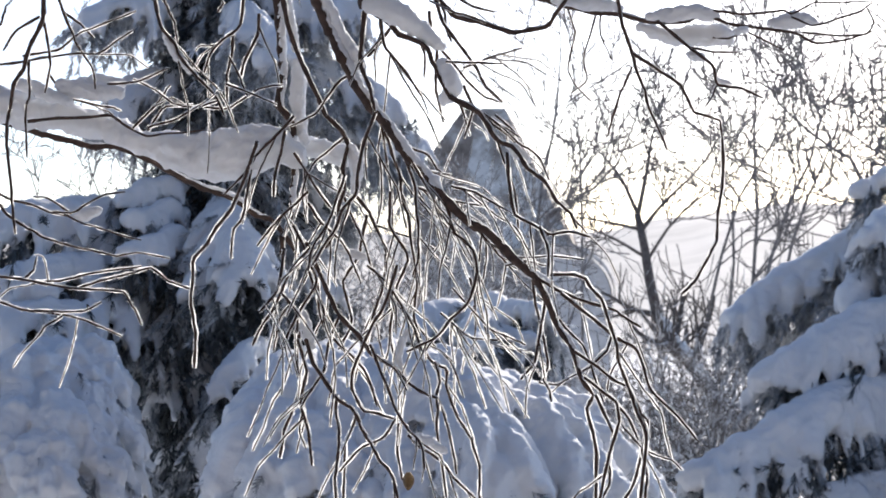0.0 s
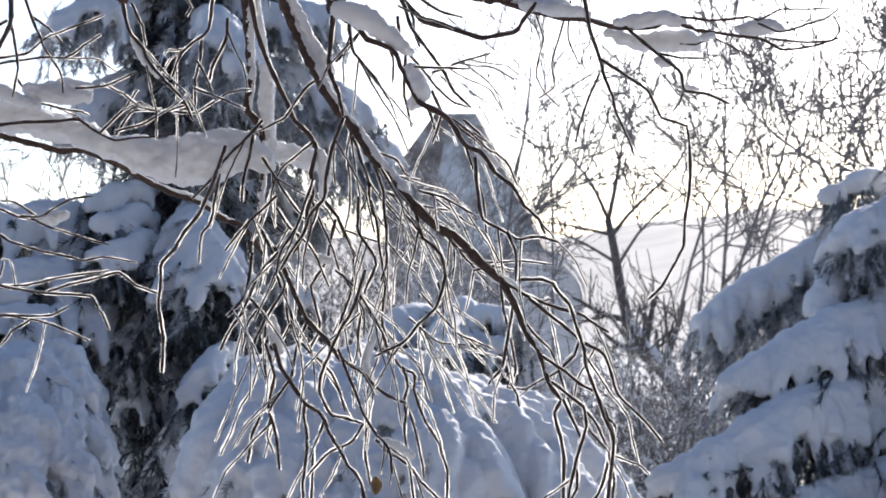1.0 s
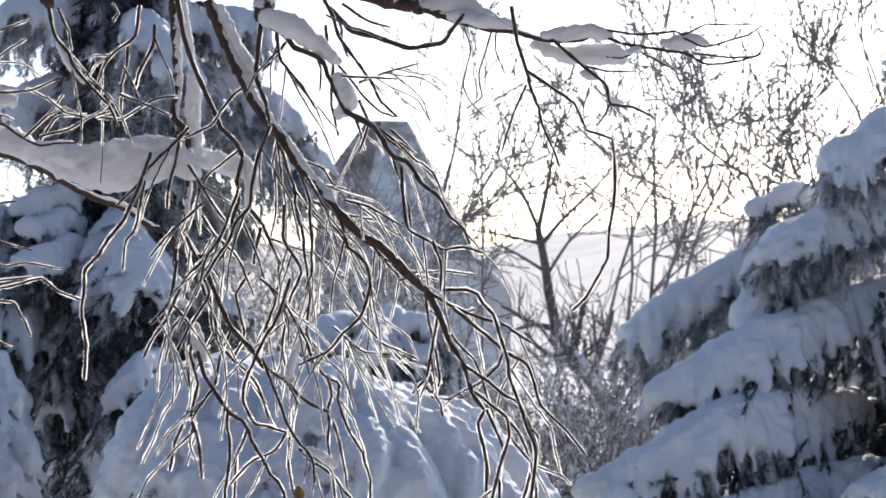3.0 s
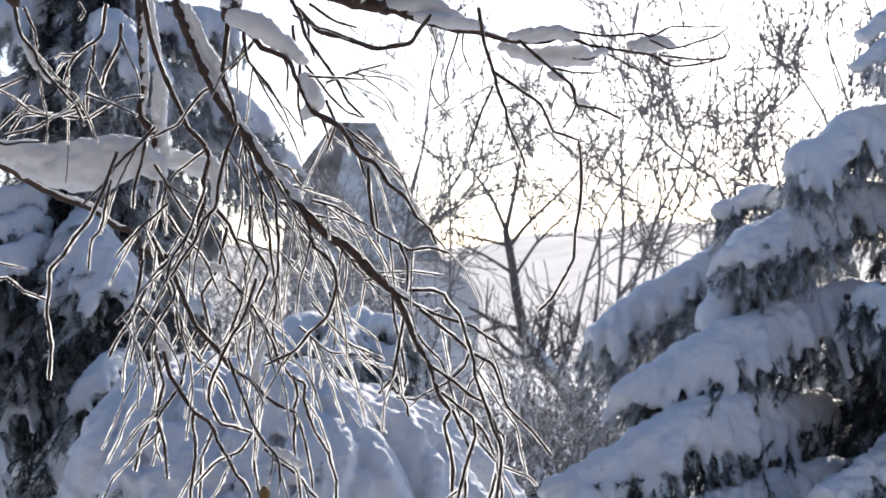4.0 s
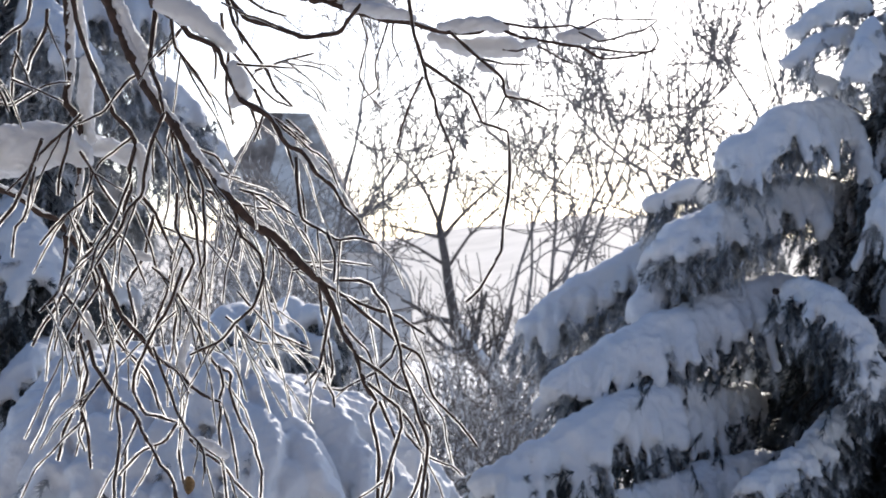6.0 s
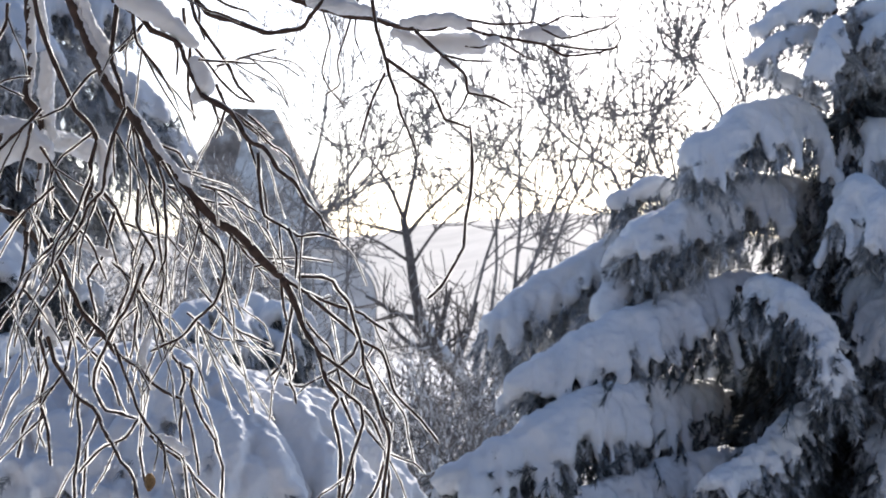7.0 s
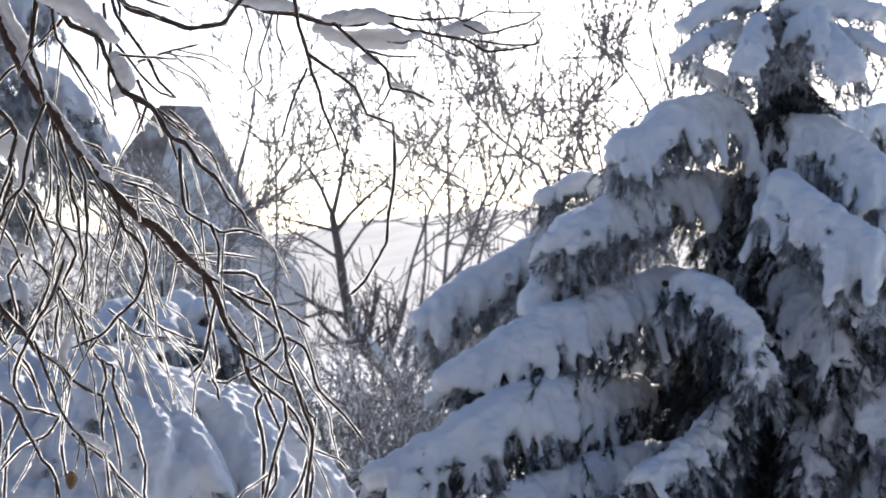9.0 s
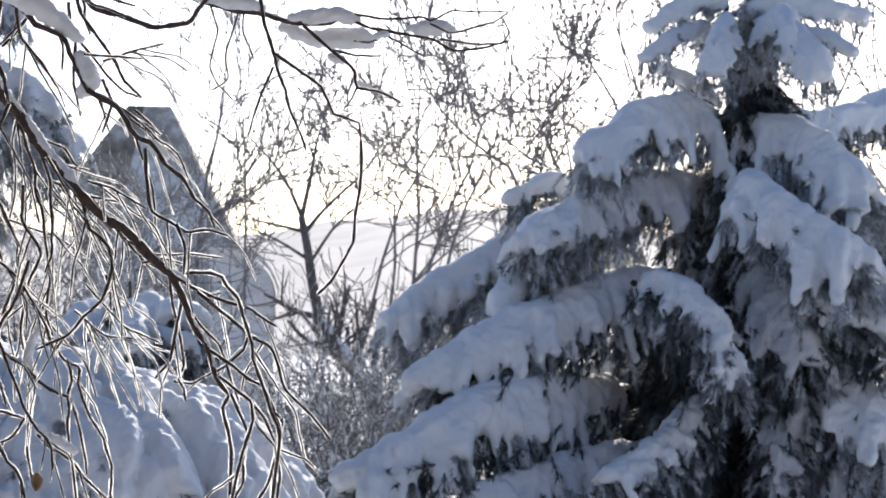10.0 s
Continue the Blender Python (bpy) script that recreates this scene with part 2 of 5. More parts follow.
def bough(parent, seed, thick, pts, fingers=9, hang=0.16, spread=1.0, voxel=0.013, dens=1.0, skirt=1.0, proud=0.28, under=None, frosted=1.0, rime=False, lumpy=0.4):
    """A snow-laden bough along a few places from the trunk to its tip: a ridge of snow with drooping fingers,
    and needle twigs that hang below."""
    rng = np.random.default_rng(seed)
    line = spline(pts, 22)
    seg = np.linalg.norm(np.diff(line, axis=0), axis=1)
    length = seg.sum()
    s = np.linspace(0, 1, len(line))
    wob = np.array([noise.noise((seed * 3.1, q * 5, 0.3)) for q in s])
    rad = thick * (0.74 - 0.24 * s ** 2) * (1 + 0.4 * wob) * np.clip(0.2 + 3.2 * s, 0, 1)
    lift = line + np.array([0, 0, 1.0]) * (rad * 0.5)[:, None]
    lumps = [lump(lift, rad, 10)]
    core = line[1:-1] - np.array([0, 0, 1.0]) * (rad[1:-1] * 0.35)[:, None]
    stems = [tube(line - np.array([0, 0, 1.0]) * (rad * 0.3)[:, None], 0.016 - 0.012 * s, 5)]
    sprays = []
    flat = line[-1] - line[0]
    flat[2] = 0
    flat /= np.linalg.norm(flat) + 1e-9
    out = np.array([flat[1], -flat[0], 0])
    fringe = []
    fingers = int(fingers * 1.8)
    for k in range(fingers):
        q = (k + rng.uniform(0.1, 0.9)) / fingers * 0.90 + 0.09
        i = min(int(q * 22), 21)
        for way in (-1, 1):
            if rng.random() < 0.15:
                continue
            ln = hang * rng.uniform(0.45, 1.5) * (1.1 - 0.45 * q)
            d = out * way * rng.uniform(0.35, 0.9) * spread + flat * rng.uniform(0.05, 0.8)
            d /= np.linalg.norm(d)
            p0 = lift[i] + d * rad[i] * proud + np.array([0, 0, rad[i] * (1.2 * proud - 0.2)])
            drop = rng.uniform(0.65, 1.15)
            u = np.linspace(0, 1, 6)
            fl = p0 + d * (ln * u)[:, None] * 0.75 + np.array([0, 0, -1.0]) * (ln * drop * u ** 1.5)[:, None]
            fr = thick * rng.uniform(0.32, 0.54) * (1 - 0.45 * u)
            lumps.append(lump(fl, fr, 8))
            stems.append(tube(fl - np.array([0, 0, 1.0]) * (fr * 0.7)[:, None], 0.006 - 0.004 * u, 4))
            for j in range(int(5 * dens * frosted)):
                w = rng.uniform(0.25, 1.05)
                c = p0 + (fl[-1] - p0) * w + np.array([0, 0, -thick * 0.35]) + rng.normal(size=3) * 0.022
                fringe.append(needle_spray(rng, c, d * 0.45 + np.array([0, 0, -1.0]) + rng.normal(size=3) * 0.35, rng.uniform(0.06, 0.14) * skirt))
    for k in range(int(length / 0.022)):
        i = int(rng.integers(1, 21))
        way = rng.choice((-1, 1))
        d = out * way * rng.uniform(0.5, 1.0) * spread + flat * rng.uniform(0.0, 0.6)
        d /= np.linalg.norm(d)
        ln = hang * rng.uniform(0.3, 1.0)
        p0 = lift[i] + d * rad[i] * (proud + 0.35) - np.array([0, 0, rad[i] * 0.3])
        u = np.linspace(0, 1, 5)
        fl = p0 + d * (ln * u)[:, None] * 0.45 + np.array([0, 0, -1.0]) * (ln * u ** 1.3)[:, None]
        lumps.append(lump(fl, thick * rng.uniform(0.16, 0.30) * (1 - 0.4 * u), 7))
        fringe.append(needle_spray(rng, fl[-1] + np.array([0, 0, 0.02]), d * 0.3 + np.array([0, 0, -1.0]), rng.uniform(0.05, 0.11) * skirt))
    for j in range(int(length * 26 * dens)):
        i = rng.integers(1, len(line) - 1)
        c = line[i] + out * rng.uniform(-0.8, 0.8) * thick + np.array([0, 0, -rad[i] * 0.4])
        sprays.append(needle_spray(rng, c, np.array([0, 0, -0.8]) + flat * 0.8 + rng.normal(size=3) * 0.55, rng.uniform(0.07, 0.16) * skirt))
    under = hang if under is None else under
    for j in range(int(length * 190 * under / 0.2 * dens)):
        i = rng.integers(0, len(line) - 2)
        c = line[i] + out * rng.normal() * 0.5 * under + np.array([0, 0, -rng.uniform(0.02, 0.9) * under - rad[i] * 0.3])
        sprays.append(needle_spray(rng, c, np.array([0, 0, -1.0]) + flat * 0.4 + rng.normal(size=3) * 0.4, rng.uniform(0.08, 0.16), 0.62, 1.25))
    vv, ff = join(stems)
    body = link_mesh("bough", vv, ff, BARK_TRUNK, parent)
    needles_mesh("needles", sprays, body, NEEDLES_FROSTED if rime else NEEDLES)
    if fringe:
        needles_mesh("needle_fringe", fringe, body, NEEDLES_FROSTED)
    snow_mesh("snow_cap", lumps, voxel, SNOW, body, "thick rounded cap of fresh snow", 4, thick * lumpy, thick * 1.0)
    return body


def spruce(name, label, foot, top, r):
    root = tagged(new(name), label, "spruce tree")
    root.location = foot
    bpy.context.view_layer.update()
    s = np.linspace(0, 1, 30)
    line = np.array(foot) + (np.array(top) - np.array(foot)) * s[:, None]
    line[:, 0] += 0.02 * np.sin(s * 9)
    v, f = tube(line - np.array(foot), r * (1 - 0.85 * s), 12, 0.08, np.random.default_rng(3))
    link_mesh("trunk", v, f, BARK_TRUNK, root)
    return root


def place_boughs(root, rows, **more):
    """rows: seed, thickness, places."""
    foot = np.array(root.location)
    for seed, thick, pts, *opts in rows:
        o = dict(more, **(opts[0] if opts else {}))
        bough(root, seed, thick, [tuple(np.array(p) - foot) for p in pts], **o)


def inner_twigs(root, seed, z0, z1, reach, count, x_off=0.0, mat=None):
    """The dark inside of the crown: short dead boughs thick with needles close round the trunk."""
    rng = np.random.default_rng(seed)
    sprays, stems = [], []
    for k in range(count):
        q = rng.random()
        z = z0 + (z1 - z0) * q
        a = rng.uniform(0, 2 * math.pi)
        ln = reach * (1.0 - 0.86 * q) * rng.uniform(0.3, 1.0)
        d = np.array([math.cos(a), math.sin(a), -0.25])
        p0 = np.array([x_off, 0, z])
        u = np.linspace(0, 1, 5)
        fl = p0 + d * (ln * u)[:, None] + np.array([0, 0, -0.25 * ln]) * (u ** 2)[:, None]
        stems.append(tube(fl, 0.010 - 0.007 * u, 4))
        for j in range(int(4 + ln * 20)):
            w = rng.uniform(0.15, 1)
            c = p0 + d * ln * w + np.array([0, 0, -0.25 * ln * w * w])
            sprays.append(needle_spray(rng, c, d * 0.4 + np.array([0, 0, -1.0]) + rng.normal(size=3) * 0.45, rng.uniform(0.10, 0.24), 0.42, 1.8))
    v, f = join(stems)
    body = link_mesh("inner_bough", v, f, BARK_TRUNK, root)
    needles_mesh("needles", sprays, body, mat)


# the young spruce beside the thicket
RIGHT = spruce("spruce_tree", "young spruce bowed under thick fresh snow", (2.182, 8.0, -0.55), (2.028, 8.000, 3.211), 0.075)
inner_twigs(RIGHT, 11, 0.5, 3.3, 1.5, 360)
inner_twigs(RIGHT, 14, 0.5, 2.2, 1.8, 150)
inner_twigs(RIGHT, 15, 2.6, 3.7, 0.28, 150, mat=NEEDLES_FROSTED)
inner_twigs(RIGHT, 16, 1.7, 2.9, 1.0, 170, mat=NEEDLES_FROSTED)
place_boughs(RIGHT, [
    (1, 0.078, [(2.056, 8.000, 3.073), (1.876, 7.900, 3.052), (1.644, 7.800, 2.917)], dict(frosted=0.35, dens=0.45, rime=True, fingers=3, hang=0.06, under=0.035, proud=0.2, skirt=0.6)),
    (2, 0.062, [(1.986, 8.000, 2.970), (1.775, 7.800, 2.882), (1.594, 7.700, 2.766)], dict(frosted=0.35, dens=0.45, rime=True, fingers=3, hang=0.06, under=0.035, proud=0.2, skirt=0.6)),
    (3, 0.075, [(2.036, 8.100, 2.623), (1.889, 8.000, 2.688), (1.725, 7.900, 2.743)], dict(frosted=0.35, dens=0.45, rime=True, fingers=2, hang=0.05, under=0.03, skirt=0.6)),
    (4, 0.078, [(2.089, 8.000, 3.039), (2.331, 7.900, 3.038), (2.648, 7.800, 3.004)], dict(frosted=0.35, dens=0.45, rime=True, fingers=3, hang=0.06, under=0.035, proud=0.2, skirt=0.6)),
    (5, 0.062, [(2.170, 8.000, 2.988), (2.356, 7.800, 2.923), (2.536, 7.600, 2.801)], dict(frosted=0.35, dens=0.45, rime=True, fingers=3, hang=0.06, under=0.035, proud=0.2, skirt=0.6)),
    (6, 0.085, [(2.144, 7.900, 2.985), (2.284, 7.600, 2.853), (2.326, 7.400, 2.664)], dict(frosted=0.35, dens=0.45, rime=True, fingers=6, hang=0.10, under=0.1, skirt=0.9)),
    (91, 0.055, [(2.042, 7.900, 3.022), (1.915, 7.600, 2.844), (1.866, 7.500, 2.678)], dict(frosted=0.35, dens=0.45, rime=True, fingers=7, hang=0.11, under=0.1, skirt=0.9)),
    (92, 0.060, [(2.277, 7.900, 3.042), (2.231, 7.600, 2.903), (2.196, 7.500, 2.749)], dict(frosted=0.35, dens=0.45, rime=True, fingers=3, hang=0.06, under=0.05, skirt=0.7)),
    (7, 0.108, [(2.025, 8.000, 2.545), (1.726, 7.800, 2.529), (1.499, 7.700, 2.427), (1.316, 7.600, 2.319)], dict(rime=True, fingers=12, hang=0.22, under=0.12)),
    (8, 0.100, [(2.080, 8.000, 2.506), (2.264, 7.700, 2.443), (2.398, 7.500, 2.303), (2.519, 7.400, 2.186)], dict(rime=True, fingers=13, hang=0.22)),
    (9, 0.112, [(1.979, 7.700, 2.194), (2.027, 7.300, 2.123), (2.178, 7.100, 1.973), (2.399, 7.000, 1.845)], dict(fingers=14, hang=0.25, under=0.1)),
    (10, 0.120, [(1.961, 8.000, 2.238), (1.573, 7.800, 2.154), (1.257, 7.600, 2.025), (1.031, 7.500, 1.907)], dict(rime=True, fingers=13, hang=0.17, under=0.16)),
    (11, 0.085, [(1.570, 8.200, 2.176), (1.228, 8.100, 2.197), (1.042, 8.000, 2.135)], dict(rime=True, fingers=4, hang=0.05, under=0.05)),
    (30, 0.080, [(1.525, 8.100, 2.063), (1.253, 7.900, 2.037), (1.053, 7.800, 1.915)], dict(rime=True, fingers=5, hang=0.06, under=0.06)),
    (12, 0.108, [(1.674, 8.300, 2.019), (1.138, 8.200, 1.926), (0.780, 8.100, 1.733), (0.486, 8.000, 1.560)], dict(rime=True, fingers=13, hang=0.15, under=0.2)),
    (13, 0.120, [(1.220, 7.900, 1.968), (1.079, 7.700, 1.820), (0.944, 7.500, 1.607)], dict(fingers=6, hang=0.09, under=0.1, lumpy=0.25)),
    (14, 0.122, [(2.019, 8.000, 1.776), (1.481, 7.700, 1.691), (1.010, 7.400, 1.541), (0.549, 7.200, 1.318)], dict(fingers=16, hang=0.22, under=0.2)),
    (15, 0.066, [(1.518, 7.500, 1.766), (1.651, 7.200, 1.742), (1.753, 7.000, 1.581), (1.784, 6.900, 1.333)], dict(fingers=13, hang=0.13, lumpy=0.75)),
    (16, 0.125, [(1.595, 8.000, 1.271), (1.135, 7.400, 1.252), (0.641, 7.000, 1.113), (0.250, 6.800, 0.952)], dict(fingers=15, hang=0.22, under=0.22)),
    (17, 0.060, [(1.847, 7.600, 1.270), (1.587, 7.100, 1.110), (1.285, 6.800, 0.978)], dict(fingers=12, hang=0.15, lumpy=0.75)),
    (18, 0.085, [(1.822, 7.700, 1.011), (1.180, 7.200, 0.970), (0.748, 6.900, 0.876)], dict(fingers=15, hang=0.18, under=0.25, lumpy=0.6)),
    (19, 0.105, [(2.100, 7.800, 1.827), (2.158, 7.400, 1.651), (2.212, 7.200, 1.439)], dict(fingers=10, hang=0.18)),
    (20, 0.115, [(2.256, 7.700, 1.828), (2.364, 7.300, 1.764), (2.592, 7.100, 1.565)], dict(fingers=12, hang=0.22)),
    (21, 0.12, [(2.262, 7.800, 1.313), (2.392, 7.300, 1.280), (2.595, 7.100, 1.092)], dict(fingers=12, hang=0.24)),
    (22, 0.10, [(2.259, 8.200, 2.107), (2.737, 8.300, 2.133), (3.079, 8.300, 2.014)], dict(fingers=11, hang=0.2)),
    (23, 0.085, [(2.240, 7.900, 1.021), (2.311, 7.600, 0.972), (2.470, 7.300, 0.809)], dict(fingers=9, hang=0.2)),
    (24, 0.06, [(2.151, 8.300, 1.588), (1.644, 8.400, 1.387), (1.037, 8.400, 1.080)], dict(fingers=4, hang=0.08, under=0.42)),
    (25, 0.06, [(2.154, 8.300, 1.232), (1.648, 8.400, 1.029), (1.095, 8.400, 0.780)], dict(fingers=4, hang=0.08, under=0.42)),
    (26, 0.060, [(2.155, 7.600, 1.197), (2.134, 7.300, 1.073), (2.119, 7.200, 0.867)], dict(fingers=9, hang=0.12, lumpy=0.7)),
    (27, 0.105, [(2.285, 7.600, 0.922), (2.395, 7.300, 0.929), (2.621, 7.100, 0.857)], dict(fingers=12, hang=0.18)),
    (28, 0.035, [(2.165, 8.350, 1.449), (1.718, 8.350, 1.362), (1.249, 8.350, 1.194)], dict(fingers=3, hang=0.06, under=0.42)),
    (29, 0.075, [(2.176, 8.000, 2.335), (2.505, 8.100, 2.295), (2.838, 8.100, 2.139)], dict(rime=True, fingers=9, hang=0.14)),
])

# a second spruce further back, its near side only just in sight
BEHIND = spruce("spruce_tree", "snow-laden spruce standing behind the young one", (4.406, 10.5, -0.6), (4.311, 10.500, 4.159), 0.09)
inner_twigs(BEHIND, 12, 1.0, 4.3, 0.9, 60)
place_boughs(BEHIND, [
    (31, 0.10, [(4.299, 10.500, 3.058), (3.774, 10.400, 2.964), (3.350, 10.300, 2.788)]),
    (32, 0.11, [(4.259, 10.400, 2.905), (3.562, 10.200, 2.800), (3.114, 10.100, 2.746), (2.896, 10.000, 2.748)], dict(hang=0.12)),
    (33, 0.12, [(4.261, 10.400, 2.415), (3.741, 10.200, 2.291), (3.292, 10.000, 2.139)]),
    (34, 0.13, [(4.264, 10.400, 1.822), (3.637, 10.000, 1.744), (3.198, 9.800, 1.510)]),
    (35, 0.13, [(4.267, 10.400, 1.161), (3.641, 10.000, 1.111), (3.202, 9.800, 0.990)]),
    (36, 0.13, [(4.269, 10.400, 0.710), (3.643, 10.000, 0.713), (3.038, 9.800, 0.665)]),
], voxel=0.02, dens=0.6)

# the old spruce behind the hanging branch
LEFT = spruce("spruce_tree", "tall dark spruce under heavy rounded snow", (-1.472, 6.2, -0.45), (-1.526, 6.200, 3.804), 0.11)
inner_twigs(LEFT, 13, 0.4, 3.6, 0.72, 350)
inner_twigs(LEFT, 17, 2.3, 3.5, 0.55, 110, mat=NEEDLES_FROSTED)
place_boughs(LEFT, [
    (41, 0.055, [(-1.533, 6.200, 2.754), (-1.736, 6.100, 2.741), (-1.914, 6.000, 2.673)], dict(rime=True, frosted=0.8, under=0.05, skirt=0.6)),
    (42, 0.060, [(-1.425, 6.100, 2.715), (-1.278, 5.900, 2.621), (-1.159, 5.800, 2.479)], dict(rime=True, frosted=0.8)),
    (43, 0.062, [(-1.386, 6.200, 2.762), (-1.156, 6.200, 2.717), (-0.949, 6.200, 2.713)], dict(rime=True, frosted=0.8, under=0.05, skirt=0.6)),
    (44, 0.060, [(-1.574, 6.200, 2.496), (-1.714, 6.100, 2.445), (-1.819, 6.000, 2.374)], dict(rime=True, frosted=0.8, under=0.05, skirt=0.6)),
    (45, 0.065, [(-1.448, 6.200, 2.536), (-1.156, 6.200, 2.491), (-0.949, 6.200, 2.406), (-0.825, 6.200, 2.343)], dict(rime=True, frosted=0.8)),
    (46, 0.060, [(-1.280, 6.200, 2.369), (-0.928, 6.200, 2.283), (-0.723, 6.200, 2.200)], dict(rime=True, frosted=0.8)),
    (47, 0.058, [(-1.532, 6.000, 2.055), (-1.636, 5.900, 2.036), (-1.711, 5.800, 2.017)], dict(fingers=5, hang=0.06, under=0.05)),
    (48, 0.058, [(-1.518, 5.950, 1.965), (-1.598, 5.800, 1.953), (-1.662, 5.700, 1.921)], dict(fingers=5, hang=0.06, under=0.05)),
    (68, 0.055, [(-1.495, 5.900, 1.869), (-1.551, 5.700, 1.854), (-1.648, 5.600, 1.820)], dict(fingers=6, hang=0.07, under=0.06)),
    (49, 0.070, [(-1.440, 6.000, 2.011), (-1.291, 5.700, 1.881), (-1.219, 5.550, 1.730)], dict(fingers=11, hang=0.18)),
    (50, 0.060, [(-1.436, 5.900, 1.927), (-1.367, 5.700, 1.806), (-1.362, 5.600, 1.656)], dict(fingers=10, hang=0.15)),
    (51, 0.085, [(-1.567, 6.100, 1.945), (-1.777, 5.900, 1.929), (-1.991, 5.700, 1.922), (-2.189, 5.600, 1.844)], dict(fingers=13, hang=0.17, proud=0.6)),
    (52, 0.085, [(-1.581, 6.000, 1.772), (-1.774, 5.700, 1.750), (-1.958, 5.500, 1.712), (-2.147, 5.400, 1.621)], dict(fingers=13, hang=0.17, proud=0.6)),
    (65, 0.075, [(-1.574, 5.900, 1.614), (-1.704, 5.600, 1.608), (-1.884, 5.400, 1.601), (-2.069, 5.300, 1.531)], dict(fingers=12, hang=0.14, proud=0.5)),
    (66, 0.050, [(-1.195, 5.800, 1.521), (-1.203, 5.400, 1.479), (-1.252, 5.300, 1.378)], dict(fingers=8, hang=0.10)),
    (67, 0.045, [(-1.493, 5.900, 1.205), (-1.336, 5.500, 1.257), (-1.384, 5.400, 1.140)], dict(fingers=8, hang=0.09)),
    (53, 0.060, [(-1.459, 6.000, 1.534), (-1.488, 5.800, 1.462), (-1.539, 5.700, 1.334)], dict(fingers=8, hang=0.14)),
    (54, 0.060, [(-1.398, 6.000, 1.554), (-1.254, 5.800, 1.501), (-1.289, 5.700, 1.354)], dict(fingers=8, hang=0.14)),
    (55, 0.055, [(-1.438, 6.000, 1.256), (-1.487, 5.800, 1.213), (-1.500, 5.700, 1.127)], dict(fingers=8, hang=0.12)),
    (58, 0.050, [(-1.483, 6.100, 1.652), (-1.509, 5.800, 1.616), (-1.589, 5.700, 1.541)], dict(fingers=7, hang=0.12)),
    (59, 0.045, [(-1.427, 6.000, 1.138), (-1.423, 5.700, 1.137), (-1.435, 5.600, 1.045)], dict(fingers=6, hang=0.1)),
    (56, 0.060, [(-1.321, 6.300, 2.150), (-1.181, 6.400, 2.103), (-1.059, 6.500, 2.023)], dict(rime=True, frosted=0.8, fingers=8, hang=0.12)),
    (57, 0.060, [(-1.362, 6.200, 1.856), (-1.196, 6.200, 1.794), (-1.030, 6.200, 1.672)], dict(fingers=9, hang=0.12)),
], voxel=0.0125, frosted=0.25)
# its two lowest boughs, pressed down into domes
place_boughs(LEFT, [
    (61, 0.094, [(-1.656, 5.600, 1.367), (-1.639, 5.100, 1.415), (-1.743, 4.900, 1.406), (-1.907, 4.800, 1.329)], dict(lumpy=0.75, fingers=17, hang=0.20)),
    (62, 0.086, [(-1.642, 5.400, 1.313), (-1.624, 4.900, 1.227), (-1.670, 4.700, 1.085)], dict(lumpy=0.75, fingers=17, hang=0.20)),
    (63, 0.086, [(-1.653, 5.200, 1.393), (-1.550, 4.800, 1.235), (-1.532, 4.700, 1.025)], dict(lumpy=0.75, fingers=17, hang=0.15)),
    (64, 0.086, [(-1.675, 5.000, 1.385), (-1.638, 4.700, 1.242), (-1.698, 4.600, 1.065)], dict(lumpy=0.75, fingers=17, hang=0.16)),
    (71, 0.086, [(-0.847, 5.100, 1.451), (-0.898, 4.700, 1.391), (-0.927, 4.500, 1.270), (-0.943, 4.400, 1.119)], dict(fingers=23, hang=0.15)),
    (72, 0.086, [(-0.797, 5.000, 1.472), (-0.825, 4.600, 1.367), (-0.857, 4.300, 1.133)], dict(fingers=22, hang=0.15)),
    (73, 0.086, [(-0.764, 5.000, 1.489), (-0.688, 4.600, 1.338), (-0.657, 4.300, 1.107)], dict(fingers=22, hang=0.15)),
    (74, 0.086, [(-0.748, 5.000, 1.489), (-0.521, 4.600, 1.399), (-0.369, 4.400, 1.269), (-0.263, 4.300, 1.099)], dict(fingers=24, hang=0.15)),
    (75, 0.082, [(-0.665, 5.000, 1.456), (-0.402, 4.800, 1.357), (-0.221, 4.600, 1.297), (-0.071, 4.500, 1.118)], dict(fingers=24, hang=0.14)),
    (76, 0.074, [(-0.623, 5.200, 1.431), (-0.289, 5.000, 1.345), (-0.077, 4.900, 1.242), (0.062, 4.800, 1.098)], dict(fingers=24, hang=0.12)),
    (77, 0.082, [(-0.716, 4.900, 1.444), (-0.569, 4.500, 1.317), (-0.487, 4.300, 1.110)], dict(fingers=22, hang=0.15)),
], proud=1.0, under=0.06, voxel=0.0095, lumpy=0.42, dens=0.5, skirt=0.6)

# small conifer between the old spruce and the thicket
SMALL = spruce("small_spruce", "low young conifer half buried in soft snow", (-0.723, 8.0, -0.6), (-0.709, 8.000, 1.742), 0.04)
place_boughs(SMALL, [
    (81, 0.07, [(-0.709, 8.000, 1.638), (-0.526, 7.800, 1.602), (-0.364, 7.600, 1.592)]),
    (82, 0.07, [(-0.722, 8.000, 1.625), (-0.858, 7.800, 1.589), (-0.961, 7.600, 1.492)]),
    (83, 0.07, [(-0.709, 8.000, 1.508), (-0.570, 7.700, 1.490), (-0.396, 7.500, 1.472)]),
    (84, 0.07, [(-0.722, 8.000, 1.378), (-0.612, 7.600, 1.369), (-0.523, 7.400, 1.282)]),
    (85, 0.07, [(-0.722, 8.000, 1.378), (-0.761, 7.600, 1.369), (-0.838, 7.400, 1.256)]),
    (86, 0.07, [(-0.709, 8.000, 1.586), (-0.637, 7.600, 1.555), (-0.623, 7.300, 1.453)]),
], hang=0.12, fingers=6)


